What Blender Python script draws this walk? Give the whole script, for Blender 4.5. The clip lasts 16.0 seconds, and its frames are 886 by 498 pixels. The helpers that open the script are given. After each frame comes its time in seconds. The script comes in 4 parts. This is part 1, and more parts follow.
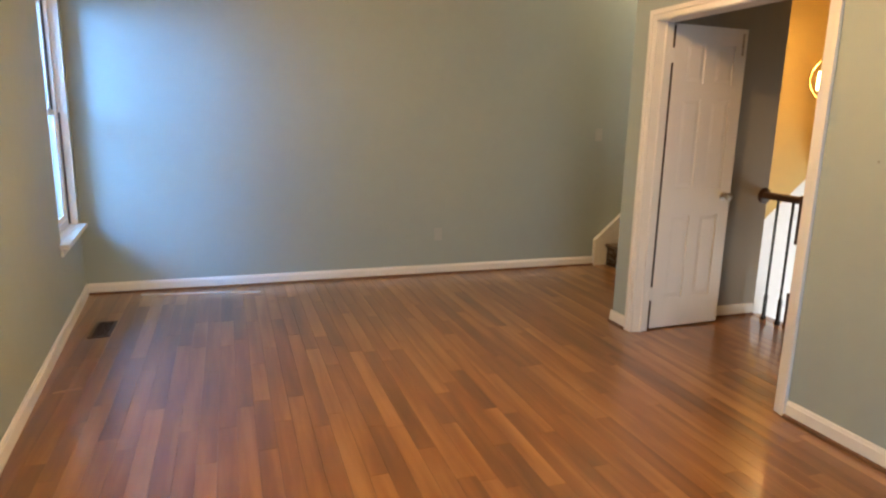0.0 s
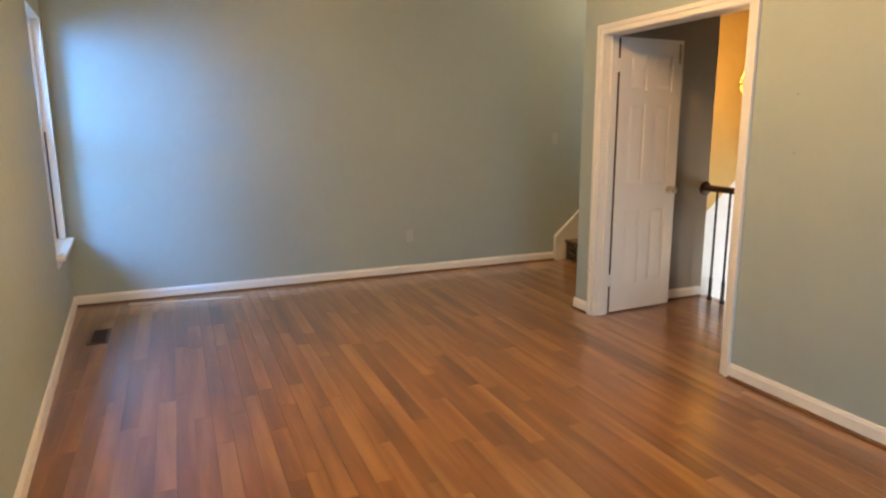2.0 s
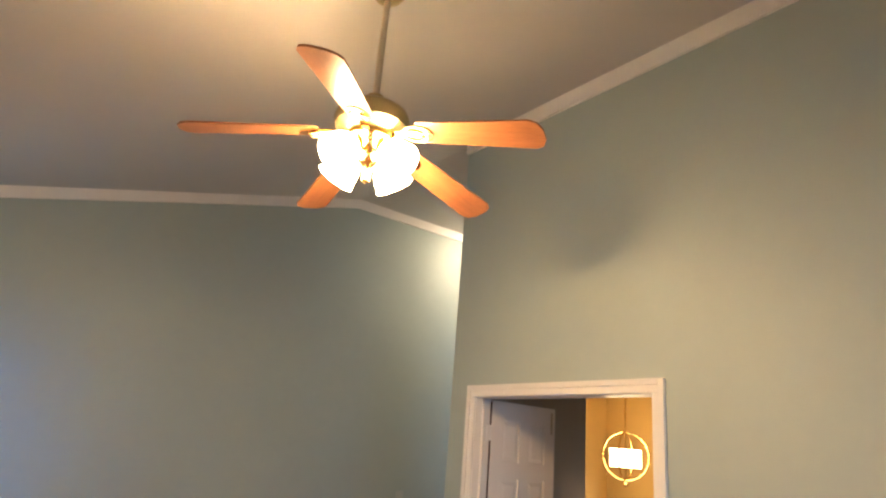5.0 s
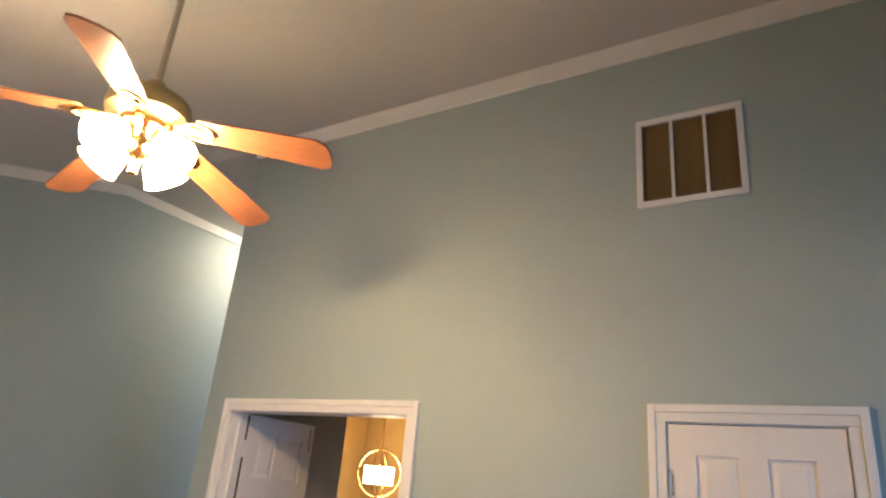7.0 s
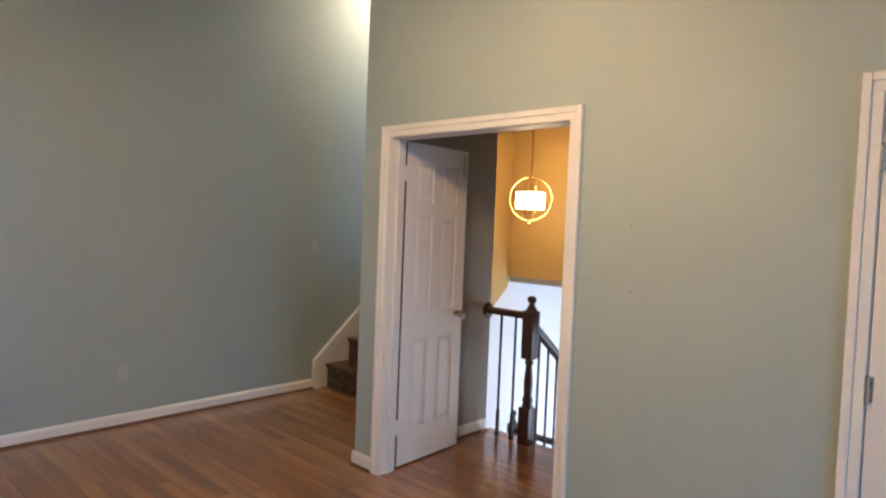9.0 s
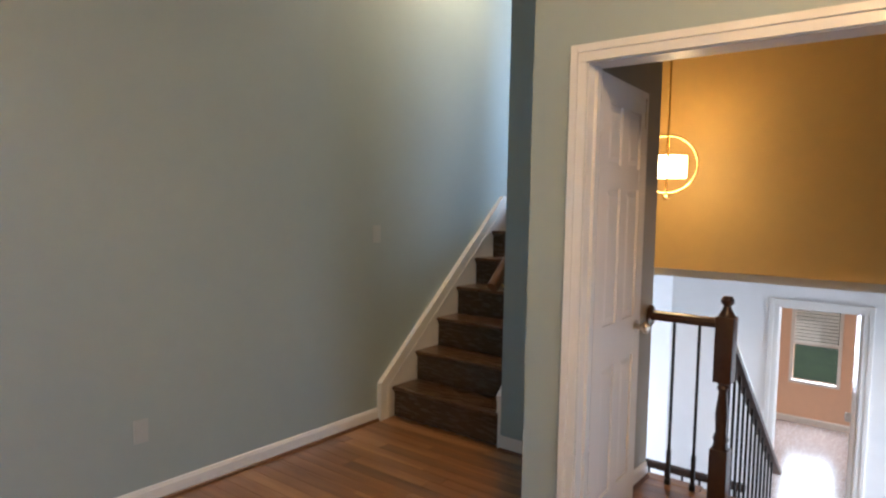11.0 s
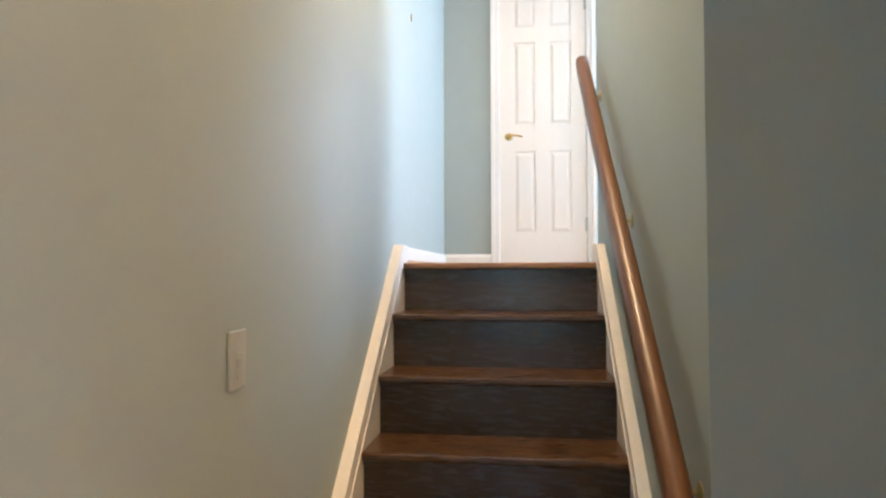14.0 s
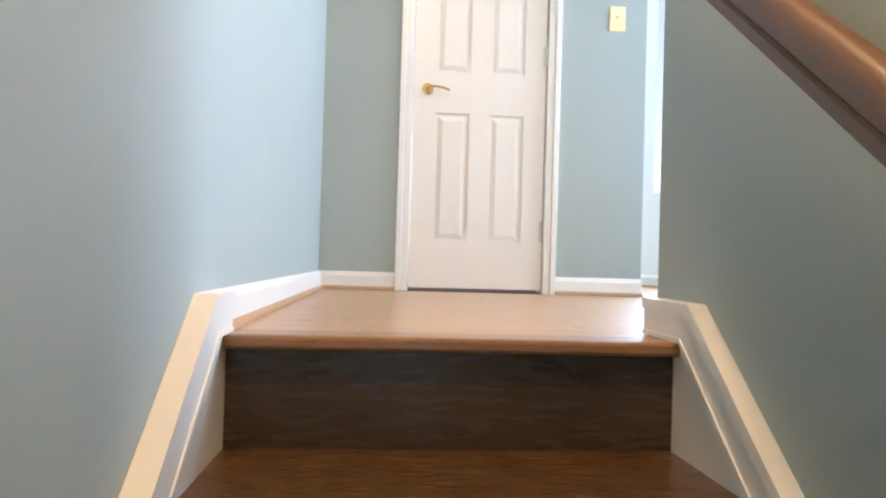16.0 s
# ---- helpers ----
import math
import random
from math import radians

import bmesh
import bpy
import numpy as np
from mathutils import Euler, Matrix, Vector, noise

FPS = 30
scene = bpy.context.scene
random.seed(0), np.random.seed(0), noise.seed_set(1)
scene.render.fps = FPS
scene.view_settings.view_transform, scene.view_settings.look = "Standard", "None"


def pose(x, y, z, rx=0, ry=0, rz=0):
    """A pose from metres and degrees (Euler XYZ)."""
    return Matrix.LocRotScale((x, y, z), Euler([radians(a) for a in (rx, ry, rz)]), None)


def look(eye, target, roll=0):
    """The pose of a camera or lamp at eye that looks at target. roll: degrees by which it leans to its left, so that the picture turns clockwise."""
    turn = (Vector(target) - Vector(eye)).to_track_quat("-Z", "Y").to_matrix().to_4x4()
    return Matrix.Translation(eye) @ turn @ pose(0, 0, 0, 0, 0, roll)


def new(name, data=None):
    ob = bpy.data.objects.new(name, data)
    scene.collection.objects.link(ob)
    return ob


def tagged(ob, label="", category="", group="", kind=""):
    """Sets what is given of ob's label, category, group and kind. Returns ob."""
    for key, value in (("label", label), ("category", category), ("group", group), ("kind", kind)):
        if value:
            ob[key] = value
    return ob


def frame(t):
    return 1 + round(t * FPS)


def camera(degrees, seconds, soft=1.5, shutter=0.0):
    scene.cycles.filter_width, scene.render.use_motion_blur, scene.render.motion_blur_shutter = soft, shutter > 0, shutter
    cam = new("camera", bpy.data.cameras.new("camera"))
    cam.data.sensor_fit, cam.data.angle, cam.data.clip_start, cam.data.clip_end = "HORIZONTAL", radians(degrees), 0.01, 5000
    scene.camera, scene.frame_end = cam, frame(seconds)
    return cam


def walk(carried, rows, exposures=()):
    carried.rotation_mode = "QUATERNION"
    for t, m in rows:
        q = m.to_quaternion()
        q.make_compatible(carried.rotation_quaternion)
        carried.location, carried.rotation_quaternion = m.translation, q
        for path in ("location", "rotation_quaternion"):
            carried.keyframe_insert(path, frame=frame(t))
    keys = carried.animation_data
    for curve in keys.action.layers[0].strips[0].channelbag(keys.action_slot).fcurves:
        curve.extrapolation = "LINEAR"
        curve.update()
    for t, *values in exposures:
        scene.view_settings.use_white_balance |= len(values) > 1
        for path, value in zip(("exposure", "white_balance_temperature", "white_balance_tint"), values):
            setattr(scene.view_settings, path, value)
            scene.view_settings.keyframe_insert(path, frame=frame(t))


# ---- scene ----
cam = camera(70.2, 16.0, soft=2.3)

PATH = [
    (0, (0.452, 0.318, 1.426), (1.084, 2.171, 1.016), 1.3),
    (0.5, (0.372, 0.187, 1.444), (1.015, 2.037, 1.038), 0.4),
    (1, (0.279, 0.093, 1.442), (0.978, 1.924, 1.042), -0.5),
    (1.5, (0.221, 0.034, 1.442), (0.96, 1.848, 1.038), -0.5),
    (2, (0.206, 0.013, 1.424), (0.963, 1.824, 1.041), -0.3),
    (2.5, (0.252, 0.115, 1.428), (1.02, 1.928, 1.079), 0.1),
    (3, (0.385, 0.375, 1.471), (1.148, 2.216, 1.307), 1.1),
    (3.5, (0.499, 0.583, 1.577), (1.335, 2.397, 1.678), 1.8),
    (5.8, (0.456, 0.879, 1.757), (1.786, 2.176, 2.499), 5.2),
    (6, (0.461, 0.868, 1.763), (1.843, 2.101, 2.517), 5.4),
    (6.5, (0.463, 0.831, 1.762), (1.953, 1.928, 2.521), 5.7),
    (7, (0.469, 0.807, 1.753), (2.041, 1.829, 2.447), 5.2),
    (7.5, (0.467, 0.807, 1.725), (2.093, 1.831, 2.279), 4.6),
    (8, (0.465, 0.812, 1.679), (2.096, 1.909, 2.048), 4.0),
    (8.5, (0.484, 0.864, 1.634), (2.082, 2.059, 1.775), 2.7),
    (9, (0.497, 1.009, 1.548), (1.961, 2.369, 1.466), 2.3),
    (9.5, (0.625, 1.334, 1.547), (1.959, 2.816, 1.397), 1.2),
    (9.7, (0.649, 1.504, 1.551), (1.953, 3.012, 1.392), 1.5),
    (11.8, (1.082, 3.496, 1.464), (2.798, 4.522, 1.396), 1.1),
    (12, (1.203, 3.671, 1.488), (2.921, 4.696, 1.475), 1.3),
    (12.2, (1.315, 3.859, 1.470), (3.069, 4.820, 1.473), 1.4),
    (12.5, (1.473, 4.127, 1.433), (3.298, 4.946, 1.454), 0.9),
    (13, (1.792, 4.547, 1.452), (3.705, 5.126, 1.495), 0.0),
    (13.5, (2.221, 4.878, 1.445), (4.173, 5.309, 1.486), -0.3),
    (14, (2.664, 5.144, 1.465), (4.646, 5.402, 1.533), -0.1),
    (14.5, (3.119, 5.244, 1.475), (5.110, 5.422, 1.558), 1.0),
    (15, (3.579, 5.370, 1.454), (5.579, 5.382, 1.502), 1.8),
    (15.5, (3.967, 5.404, 1.495), (5.957, 5.208, 1.530), 1.6),
    (16, (4.292, 5.382, 1.650), (6.286, 5.229, 1.678), 1.7),
]
walk(cam, [(t, look(eye, target, roll)) for t, eye, target, roll in PATH], [(0.0, 0.16, 7050, 11), (2.5, 0.12, 7050, 11), (3.5, -0.08, 7250, 13), (6.0, -0.02, 5300, 13), (8.0, -0.03, 5350, 13), (9.5, -0.05, 5650, 14), (12.0, 0.01, 5750, 12), (12.5, 0.30, 6000, 14), (13.0, 0.66, 6700, 16), (14.0, 0.77, 6650, 18), (15.0, 0.70, 6750, 18), (15.5, 0.77, 6750, 19), (16.0, 0.63, 6850, 20)])

# ---- world and lights ----
world = bpy.data.worlds.new("sky")
scene.world = world
world.use_nodes = True
wn = world.node_tree.nodes
sky = wn.new("ShaderNodeTexSky")
sky.sky_type, sky.sun_disc = "NISHITA", False
sky.sun_elevation, sky.sun_rotation = radians(38), radians(150)
world.node_tree.links.new(sky.outputs["Color"], wn["Background"].inputs["Color"])
wn["Background"].inputs["Strength"].default_value = 0.12

sun = new("sun", bpy.data.lights.new("sun", "SUN"))
sun.data.energy, sun.data.angle, sun.data.color = 3.0, radians(0.5), (1.0, 0.95, 0.88)
sun.matrix_world = look((0, 0, 0), (-0.45, 0.65, -0.62))


def window_light(name, eye, target, w, h, watts, color):
    """Sky light entering through a window's opening."""
    d = bpy.data.lights.new(name, "AREA")
    d.shape, d.size, d.size_y, d.energy, d.color = "RECTANGLE", w, h, watts, color
    ob = new(name, d)
    ob.matrix_world = look(eye, target)
    return ob


window_light("window_daylight", (-0.80, 5.20, 1.395), (0.20, 5.40, 1.36), 0.66, 1.50, 7, (0.38, 0.76, 0.95))
window_light("window_sky", (-2.05, 4.25, 1.98), (-0.30, 5.55, 1.26), 0.6, 0.9, 44, (0.13, 0.42, 1.0)).data.spread = radians(90)
window_light("south_daylight", (1.0, -2.62, 1.35), (2.6, 0.6, 0.0), 1.9, 1.9, 36, (0.42, 0.68, 1.0)).data.spread = radians(100)
window_light("corridor_daylight", (6.6, 2.53, 2.84), (6.0, 5.6, 2.69), 0.95, 1.2, 47, (0.60, 0.78, 1.0)).data.spread = radians(120)
window_light("room_beyond_daylight", (8.27, 3.25, 2.79), (7.0, 3.5, 2.69), 0.85, 1.3, 92, (0.50, 0.74, 1.0))
window_light("entry_daylight", (6.2, 1.63, -0.45), (6.0, 4.0, -0.5), 1.3, 1.8, 46, (0.84, 0.92, 1.0)).data.spread = radians(105)
window_light("lower_room_daylight", (10.32, 3.9, -0.27), (8.6, 3.8, -0.6), 0.5, 1.0, 48, (0.85, 0.95, 1.0))


# ---- materials ----
def mat(name, base, rough=0.6, metal=0.0, var=0.12, scale=2.5, bump=0.0, bscale=200.0, stretch=(1, 1, 1), per_object=0.0, coat=0.0, spec=0.5):
    m = bpy.data.materials.new(name)
    m.use_nodes = True
    nt = m.node_tree
    n, l = nt.nodes, nt.links
    b = n["Principled BSDF"]
    b.inputs["Roughness"].default_value, b.inputs["Metallic"].default_value = rough, metal
    b.inputs["Coat Weight"].default_value, b.inputs["Coat Roughness"].default_value = coat, 0.18
    b.inputs["Specular IOR Level"].default_value = spec
    tc, mp = n.new("ShaderNodeTexCoord"), n.new("ShaderNodeMapping")
    mp.inputs["Scale"].default_value = stretch
    l.new(tc.outputs["Object"], mp.inputs["Vector"])
    oi = n.new("ShaderNodeObjectInfo")
    if per_object:
        mul = n.new("ShaderNodeMath")
        mul.operation = "MULTIPLY"
        mul.inputs[1].default_value = 37.0
        l.new(oi.outputs["Random"], mul.inputs[0])
        l.new(mul.outputs[0], mp.inputs["Location"])
    n1, n2 = n.new("ShaderNodeTexNoise"), n.new("ShaderNodeTexNoise")
    n1.inputs["Scale"].default_value, n1.inputs["Detail"].default_value = scale, 3
    n2.inputs["Scale"].default_value, n2.inputs["Detail"].default_value = scale * 9, 4
    l.new(mp.outputs[0], n1.inputs["Vector"])
    l.new(mp.outputs[0], n2.inputs["Vector"])
    add = n.new("ShaderNodeMath")
    add.operation = "ADD"
    l.new(n1.outputs["Fac"], add.inputs[0])
    l.new(n2.outputs["Fac"], add.inputs[1])
    last = add
    if per_object:
        ob_mul = n.new("ShaderNodeMath")
        ob_mul.operation = "MULTIPLY_ADD"
        ob_mul.inputs[1].default_value = per_object
        l.new(oi.outputs["Random"], ob_mul.inputs[0])
        l.new(add.outputs[0], ob_mul.inputs[2])
        last = ob_mul
    rng = n.new("ShaderNodeMapRange")
    rng.inputs["From Min"].default_value, rng.inputs["From Max"].default_value = 0.6, 1.4 + per_object
    rng.inputs["To Min"].default_value, rng.inputs["To Max"].default_value = 1 - var, 1 + var
    l.new(last.outputs[0], rng.inputs["Value"])
    hsv = n.new("ShaderNodeHueSaturation")
    hsv.inputs["Color"].default_value = (*base, 1)
    l.new(rng.outputs[0], hsv.inputs["Value"])
    l.new(hsv.outputs[0], b.inputs["Base Color"])
    rr = n.new("ShaderNodeMapRange")
    rr.inputs["From Min"].default_value, rr.inputs["From Max"].default_value = 0.3, 0.7
    rr.inputs["To Min"].default_value, rr.inputs["To Max"].default_value = max(rough - 0.06, 0.02), min(rough + 0.06, 1)
    l.new(n2.outputs["Fac"], rr.inputs["Value"])
    l.new(rr.outputs[0], b.inputs["Roughness"])
    if bump:
        n3, bp = n.new("ShaderNodeTexNoise"), n.new("ShaderNodeBump")
        n3.inputs["Scale"].default_value, n3.inputs["Detail"].default_value = bscale, 2
        bp.inputs["Strength"].default_value, bp.inputs["Distance"].default_value = bump, 0.002
        l.new(mp.outputs[0], n3.inputs["Vector"])
        l.new(n3.outputs["Fac"], bp.inputs["Height"])
        l.new(bp.outputs[0], b.inputs["Normal"])
    return m


def glow(name, color, strength):
    m = bpy.data.materials.new(name)
    m.use_nodes = True
    b = m.node_tree.nodes["Principled BSDF"]
    b.inputs["Base Color"].default_value = (0.85, 0.8, 0.7, 1)
    b.inputs["Roughness"].default_value = 0.4
    b.inputs["Emission Color"].default_value, b.inputs["Emission Strength"].default_value = (*color, 1), strength
    return m


PAINT = mat("grey_blue_wall_paint", (0.315, 0.372, 0.362), 0.62, var=0.035, scale=1.2, bump=0.11, bscale=160)
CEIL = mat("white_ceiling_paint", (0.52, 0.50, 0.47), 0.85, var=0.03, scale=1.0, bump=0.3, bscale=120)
TRIM = mat("white_trim_paint", (0.71, 0.69, 0.655), 0.35, var=0.03, scale=3, bump=0.08, bscale=60)
DOORW = mat("white_door_paint", (0.72, 0.675, 0.625), 0.4, var=0.03, scale=3, bump=0.15, bscale=90, stretch=(4, 4, 1))
OCHRE = mat("ochre_wall_paint", (0.56, 0.37, 0.12), 0.6, var=0.05, scale=1.2, bump=0.25, bscale=160)
WHITEWALL = mat("white_wall_paint", (0.78, 0.78, 0.78), 0.6, var=0.03, scale=1.2, bump=0.2, bscale=160)
PEACH = mat("peach_wall_paint", (0.74, 0.50, 0.34), 0.6, var=0.04, scale=1.2, bump=0.2, bscale=160)


def oak(name, ramp, source, rough=0.29):
    """Stained strip flooring: every board its own tone, with long grain streaks and a few dark mineral lines."""
    m = mat(name, (0.3, 0.12, 0.04), rough, bump=0.03, bscale=40, stretch=(7, 0.8, 1), coat=0.8)
    m.node_tree.nodes["Principled BSDF"].inputs["Coat Roughness"].default_value = 0.15
    nt = m.node_tree
    n, l = nt.nodes, nt.links
    gloss = n["Principled BSDF"].inputs["Roughness"]
    l.remove(gloss.links[0])
    gloss.default_value = rough
    tc = n.new("ShaderNodeTexCoord")
    if source == "object":
        src = n.new("ShaderNodeObjectInfo").outputs["Random"]
    else:
        src = n.new("ShaderNodeNewGeometry").outputs["Random Per Island"]
    off = n.new("ShaderNodeVectorMath")
    off.operation = "SCALE"
    off.inputs[0].default_value = (31.0, 17.0, 9.0)
    l.new(src, off.inputs["Scale"])
    add = n.new("ShaderNodeVectorMath")
    l.new(tc.outputs["Object"], add.inputs[0])
    l.new(off.outputs[0], add.inputs[1])
    mp = n.new("ShaderNodeMapping")
    mp.inputs["Scale"].default_value = (11, 0.9, 1)
    l.new(add.outputs[0], mp.inputs["Vector"])
    streak, fine = n.new("ShaderNodeTexNoise"), n.new("ShaderNodeTexNoise")
    streak.inputs["Scale"].default_value, streak.inputs["Detail"].default_value = 1.0, 3
    fine.inputs["Scale"].default_value, fine.inputs["Detail"].default_value = 6.0, 4
    l.new(mp.outputs[0], streak.inputs["Vector"])
    l.new(mp.outputs[0], fine.inputs["Vector"])
    a = n.new("ShaderNodeMath")
    a.operation = "MULTIPLY_ADD"
    a.inputs[1].default_value = 0.34
    l.new(src, a.inputs[0])
    b = n.new("ShaderNodeMath")
    b.operation = "MULTIPLY_ADD"
    b.inputs[1].default_value = 1.15
    l.new(streak.outputs["Fac"], b.inputs[0])
    c = n.new("ShaderNodeMath")
    c.operation = "MULTIPLY_ADD"
    c.inputs[1].default_value, c.inputs[2].default_value = 0.16, -0.325
    l.new(fine.outputs["Fac"], c.inputs[0])
    l.new(c.outputs[0], b.inputs[2])
    l.new(b.outputs[0], a.inputs[2])
    cr = n.new("ShaderNodeValToRGB")
    cr.color_ramp.elements[0].color, cr.color_ramp.elements[1].color = (*ramp[0], 1), (*ramp[2], 1)
    cr.color_ramp.elements.new(0.5).color = (*ramp[1], 1)
    l.new(a.outputs[0], cr.inputs["Fac"])
    l.new(cr.outputs[0], n["Principled BSDF"].inputs["Base Color"])
    return m


BROWN = ((0.066, 0.026, 0.008), (0.222, 0.090, 0.026), (0.45, 0.232, 0.088))
OAK = oak("stained_oak_board", BROWN, "object")
OAKX = oak("stained_oak_strips", BROWN, "island")
GAP = mat("dark_board_joint", (0.15, 0.068, 0.024), 0.7, var=0.1)
LIGHTOAK = mat("natural_oak_landing", (0.40, 0.225, 0.115), 0.32, var=0.18, scale=3, bump=0.08, bscale=70, stretch=(7, 0.8, 1), per_object=0.6, coat=0.2)
TREAD = mat("dark_walnut_tread", (0.076, 0.035, 0.0125), 0.28, var=0.25, scale=3, bump=0.04, bscale=40, stretch=(9, 0.35, 9), per_object=0.3, coat=0.2)
RISER = mat("dark_brown_riser", (0.050, 0.030, 0.0165), 0.26, var=0.03, scale=2, bump=0.003, bscale=40, stretch=(4, 0.6, 4), per_object=0.3, coat=0.3, spec=0.4)
RAILW = mat("brown_handrail_wood", (0.115, 0.047, 0.015), 0.38, var=0.22, scale=2, bump=0.01, bscale=60, stretch=(0.8, 8, 8), coat=0.08)
DARKW = mat("dark_stained_newel_wood", (0.045, 0.018, 0.010), 0.35, var=0.3, scale=6, bump=0.06, bscale=80, coat=0.2)
IRON = mat("black_iron", (0.03, 0.028, 0.028), 0.45, metal=0.6, var=0.15, scale=20)
CHERRY = mat("cherry_fan_blade", (0.29, 0.115, 0.042), 0.35, var=0.3, scale=5, bump=0.05, bscale=70, stretch=(0.7, 8, 1), coat=0.25)
BRASS = mat("polished_brass", (0.78, 0.55, 0.22), 0.18, metal=1.0, var=0.12, scale=12)
PALEBRASS = mat("pale_brass", (0.55, 0.47, 0.32), 0.45, var=0.05, scale=12)
OLDBRASS = mat("dull_antique_brass", (0.42, 0.34, 0.17), 0.35, metal=0.9, var=0.15, scale=12)
NICKEL = mat("satin_nickel", (0.55, 0.50, 0.45), 0.3, metal=1.0, var=0.08, scale=15)
# grey paint shifted to tan: the chandelier's warm light is in the colour
HALLWARM = mat("warm_lit_hall_paint", (0.29, 0.255, 0.205), 0.6, var=0.035, scale=1.2, bump=0.11, bscale=160)
NOSING = mat("brown_oak_nosing", (0.26, 0.13, 0.06), 0.32, var=0.25, scale=3, stretch=(8, 0.8, 8), coat=0.2)
PALEFLOOR = mat("pale_lower_floor", (0.42, 0.34, 0.31), 0.25, var=0.15, scale=2, stretch=(1, 8, 1), coat=0.3)
PLASTIC = mat("painted_over_plate", (0.385, 0.415, 0.40), 0.45, var=0.02, scale=5)
IVORY = mat("ivory_plastic_plate", (0.78, 0.66, 0.40), 0.4, var=0.03, scale=5)
FILTER = mat("brown_filter_mesh", (0.17, 0.105, 0.035), 0.9, var=0.2, scale=14, bump=0.5, bscale=300)
REGIST = mat("brown_metal_register", (0.06, 0.03, 0.018), 0.4, metal=0.4, var=0.15, scale=10)
VINYL = mat("white_window_vinyl", (0.75, 0.77, 0.80), 0.35, var=0.03, scale=4)
DARKSASH = mat("dark_sash_channel", (0.05, 0.05, 0.055), 0.5, var=0.1, scale=8)
EARTH = mat("lawn_ground", (0.07, 0.10, 0.035), 0.95, var=0.4, scale=0.6)
SHADE = glow("glowing_frosted_glass", (1.0, 0.62, 0.27), 165)
SHOE = mat("dark_brown_shoe", (0.13, 0.055, 0.021), 0.4, var=0.25, scale=4)
ANCHOR = mat("grey_plastic_anchor", (0.22, 0.22, 0.21), 0.5, var=0.1)
DRUM = glow("glowing_drum_shade", (1.0, 0.68, 0.30), 24)
BOWL = glow("glowing_glass_bowl", (1.0, 0.72, 0.42), 185)
BLIND = mat("white_blind_slat", (0.85, 0.85, 0.83), 0.5, var=0.02)
tl, mx = BLIND.node_tree.nodes.new("ShaderNodeBsdfTranslucent"), BLIND.node_tree.nodes.new("ShaderNodeMixShader")
tl.inputs["Color"].default_value = (0.85, 0.85, 0.82, 1)
BLIND.node_tree.links.new(BLIND.node_tree.nodes["Principled BSDF"].outputs[0], mx.inputs[1])
BLIND.node_tree.links.new(tl.outputs[0], mx.inputs[2])
BLIND.node_tree.links.new(mx.outputs[0], BLIND.node_tree.nodes["Material Output"].inputs["Surface"])
GLASS = bpy.data.materials.new("window_glass")
GLASS.use_nodes = True
GLASS.node_tree.nodes["Principled BSDF"].inputs["Transmission Weight"].default_value = 1.0
GLASS.node_tree.nodes["Principled BSDF"].inputs["Roughness"].default_value = 0.02
GLASS.node_tree.nodes["Principled BSDF"].inputs["IOR"].default_value = 1.1


# ---- building helpers ----
def box(bm, x0, y0, z0, x1, y1, z1, bev=0.0):
    vs = [bm.verts.new(p) for p in ((x0, y0, z0), (x1, y0, z0), (x1, y1, z0), (x0, y1, z0), (x0, y0, z1), (x1, y0, z1), (x1, y1, z1), (x0, y1, z1))]
    fs = [bm.faces.new([vs[i] for i in q]) for q in ((3, 2, 1, 0), (4, 5, 6, 7), (0, 1, 5, 4), (1, 2, 6, 5), (2, 3, 7, 6), (3, 0, 4, 7))]
    if bev:
        bmesh.ops.bevel(bm, geom=list({e for f in fs for e in f.edges}), offset=bev, segments=2, affect="EDGES", profile=0.5)


def prism(bm, pts, axis, a, b):
    """A polygon in the plane across an axis, drawn out from a to b along it."""
    def at(p, v):
        return {"x": (v, p[0], p[1]), "y": (p[0], v, p[1]), "z": (p[0], p[1], v)}[axis]
    lo, hi = [bm.verts.new(at(p, a)) for p in pts], [bm.verts.new(at(p, b)) for p in pts]
    bm.faces.new(lo[::-1]), bm.faces.new(hi)
    for i in range(len(pts)):
        j = (i + 1) % len(pts)
        bm.faces.new((lo[i], lo[j], hi[j], hi[i]))
    bmesh.ops.recalc_face_normals(bm, faces=bm.faces[:])


def lathe(bm, prof, seg=20, m=Matrix()):
    """Profile of (radius, height) turned about z."""
    rings = []
    for r, z in prof:
        rings.append([bm.verts.new(m @ Vector((r * math.cos(i * math.tau / seg), r * math.sin(i * math.tau / seg), z))) for i in range(seg)])
    for a, b in zip(rings, rings[1:]):
        for i in range(seg):
            j = (i + 1) % seg
            bm.faces.new((a[i], a[j], b[j], b[i]))
    bm.faces.new(rings[0][::-1]), bm.faces.new(rings[-1])
    bmesh.ops.recalc_face_normals(bm, faces=bm.faces[:])


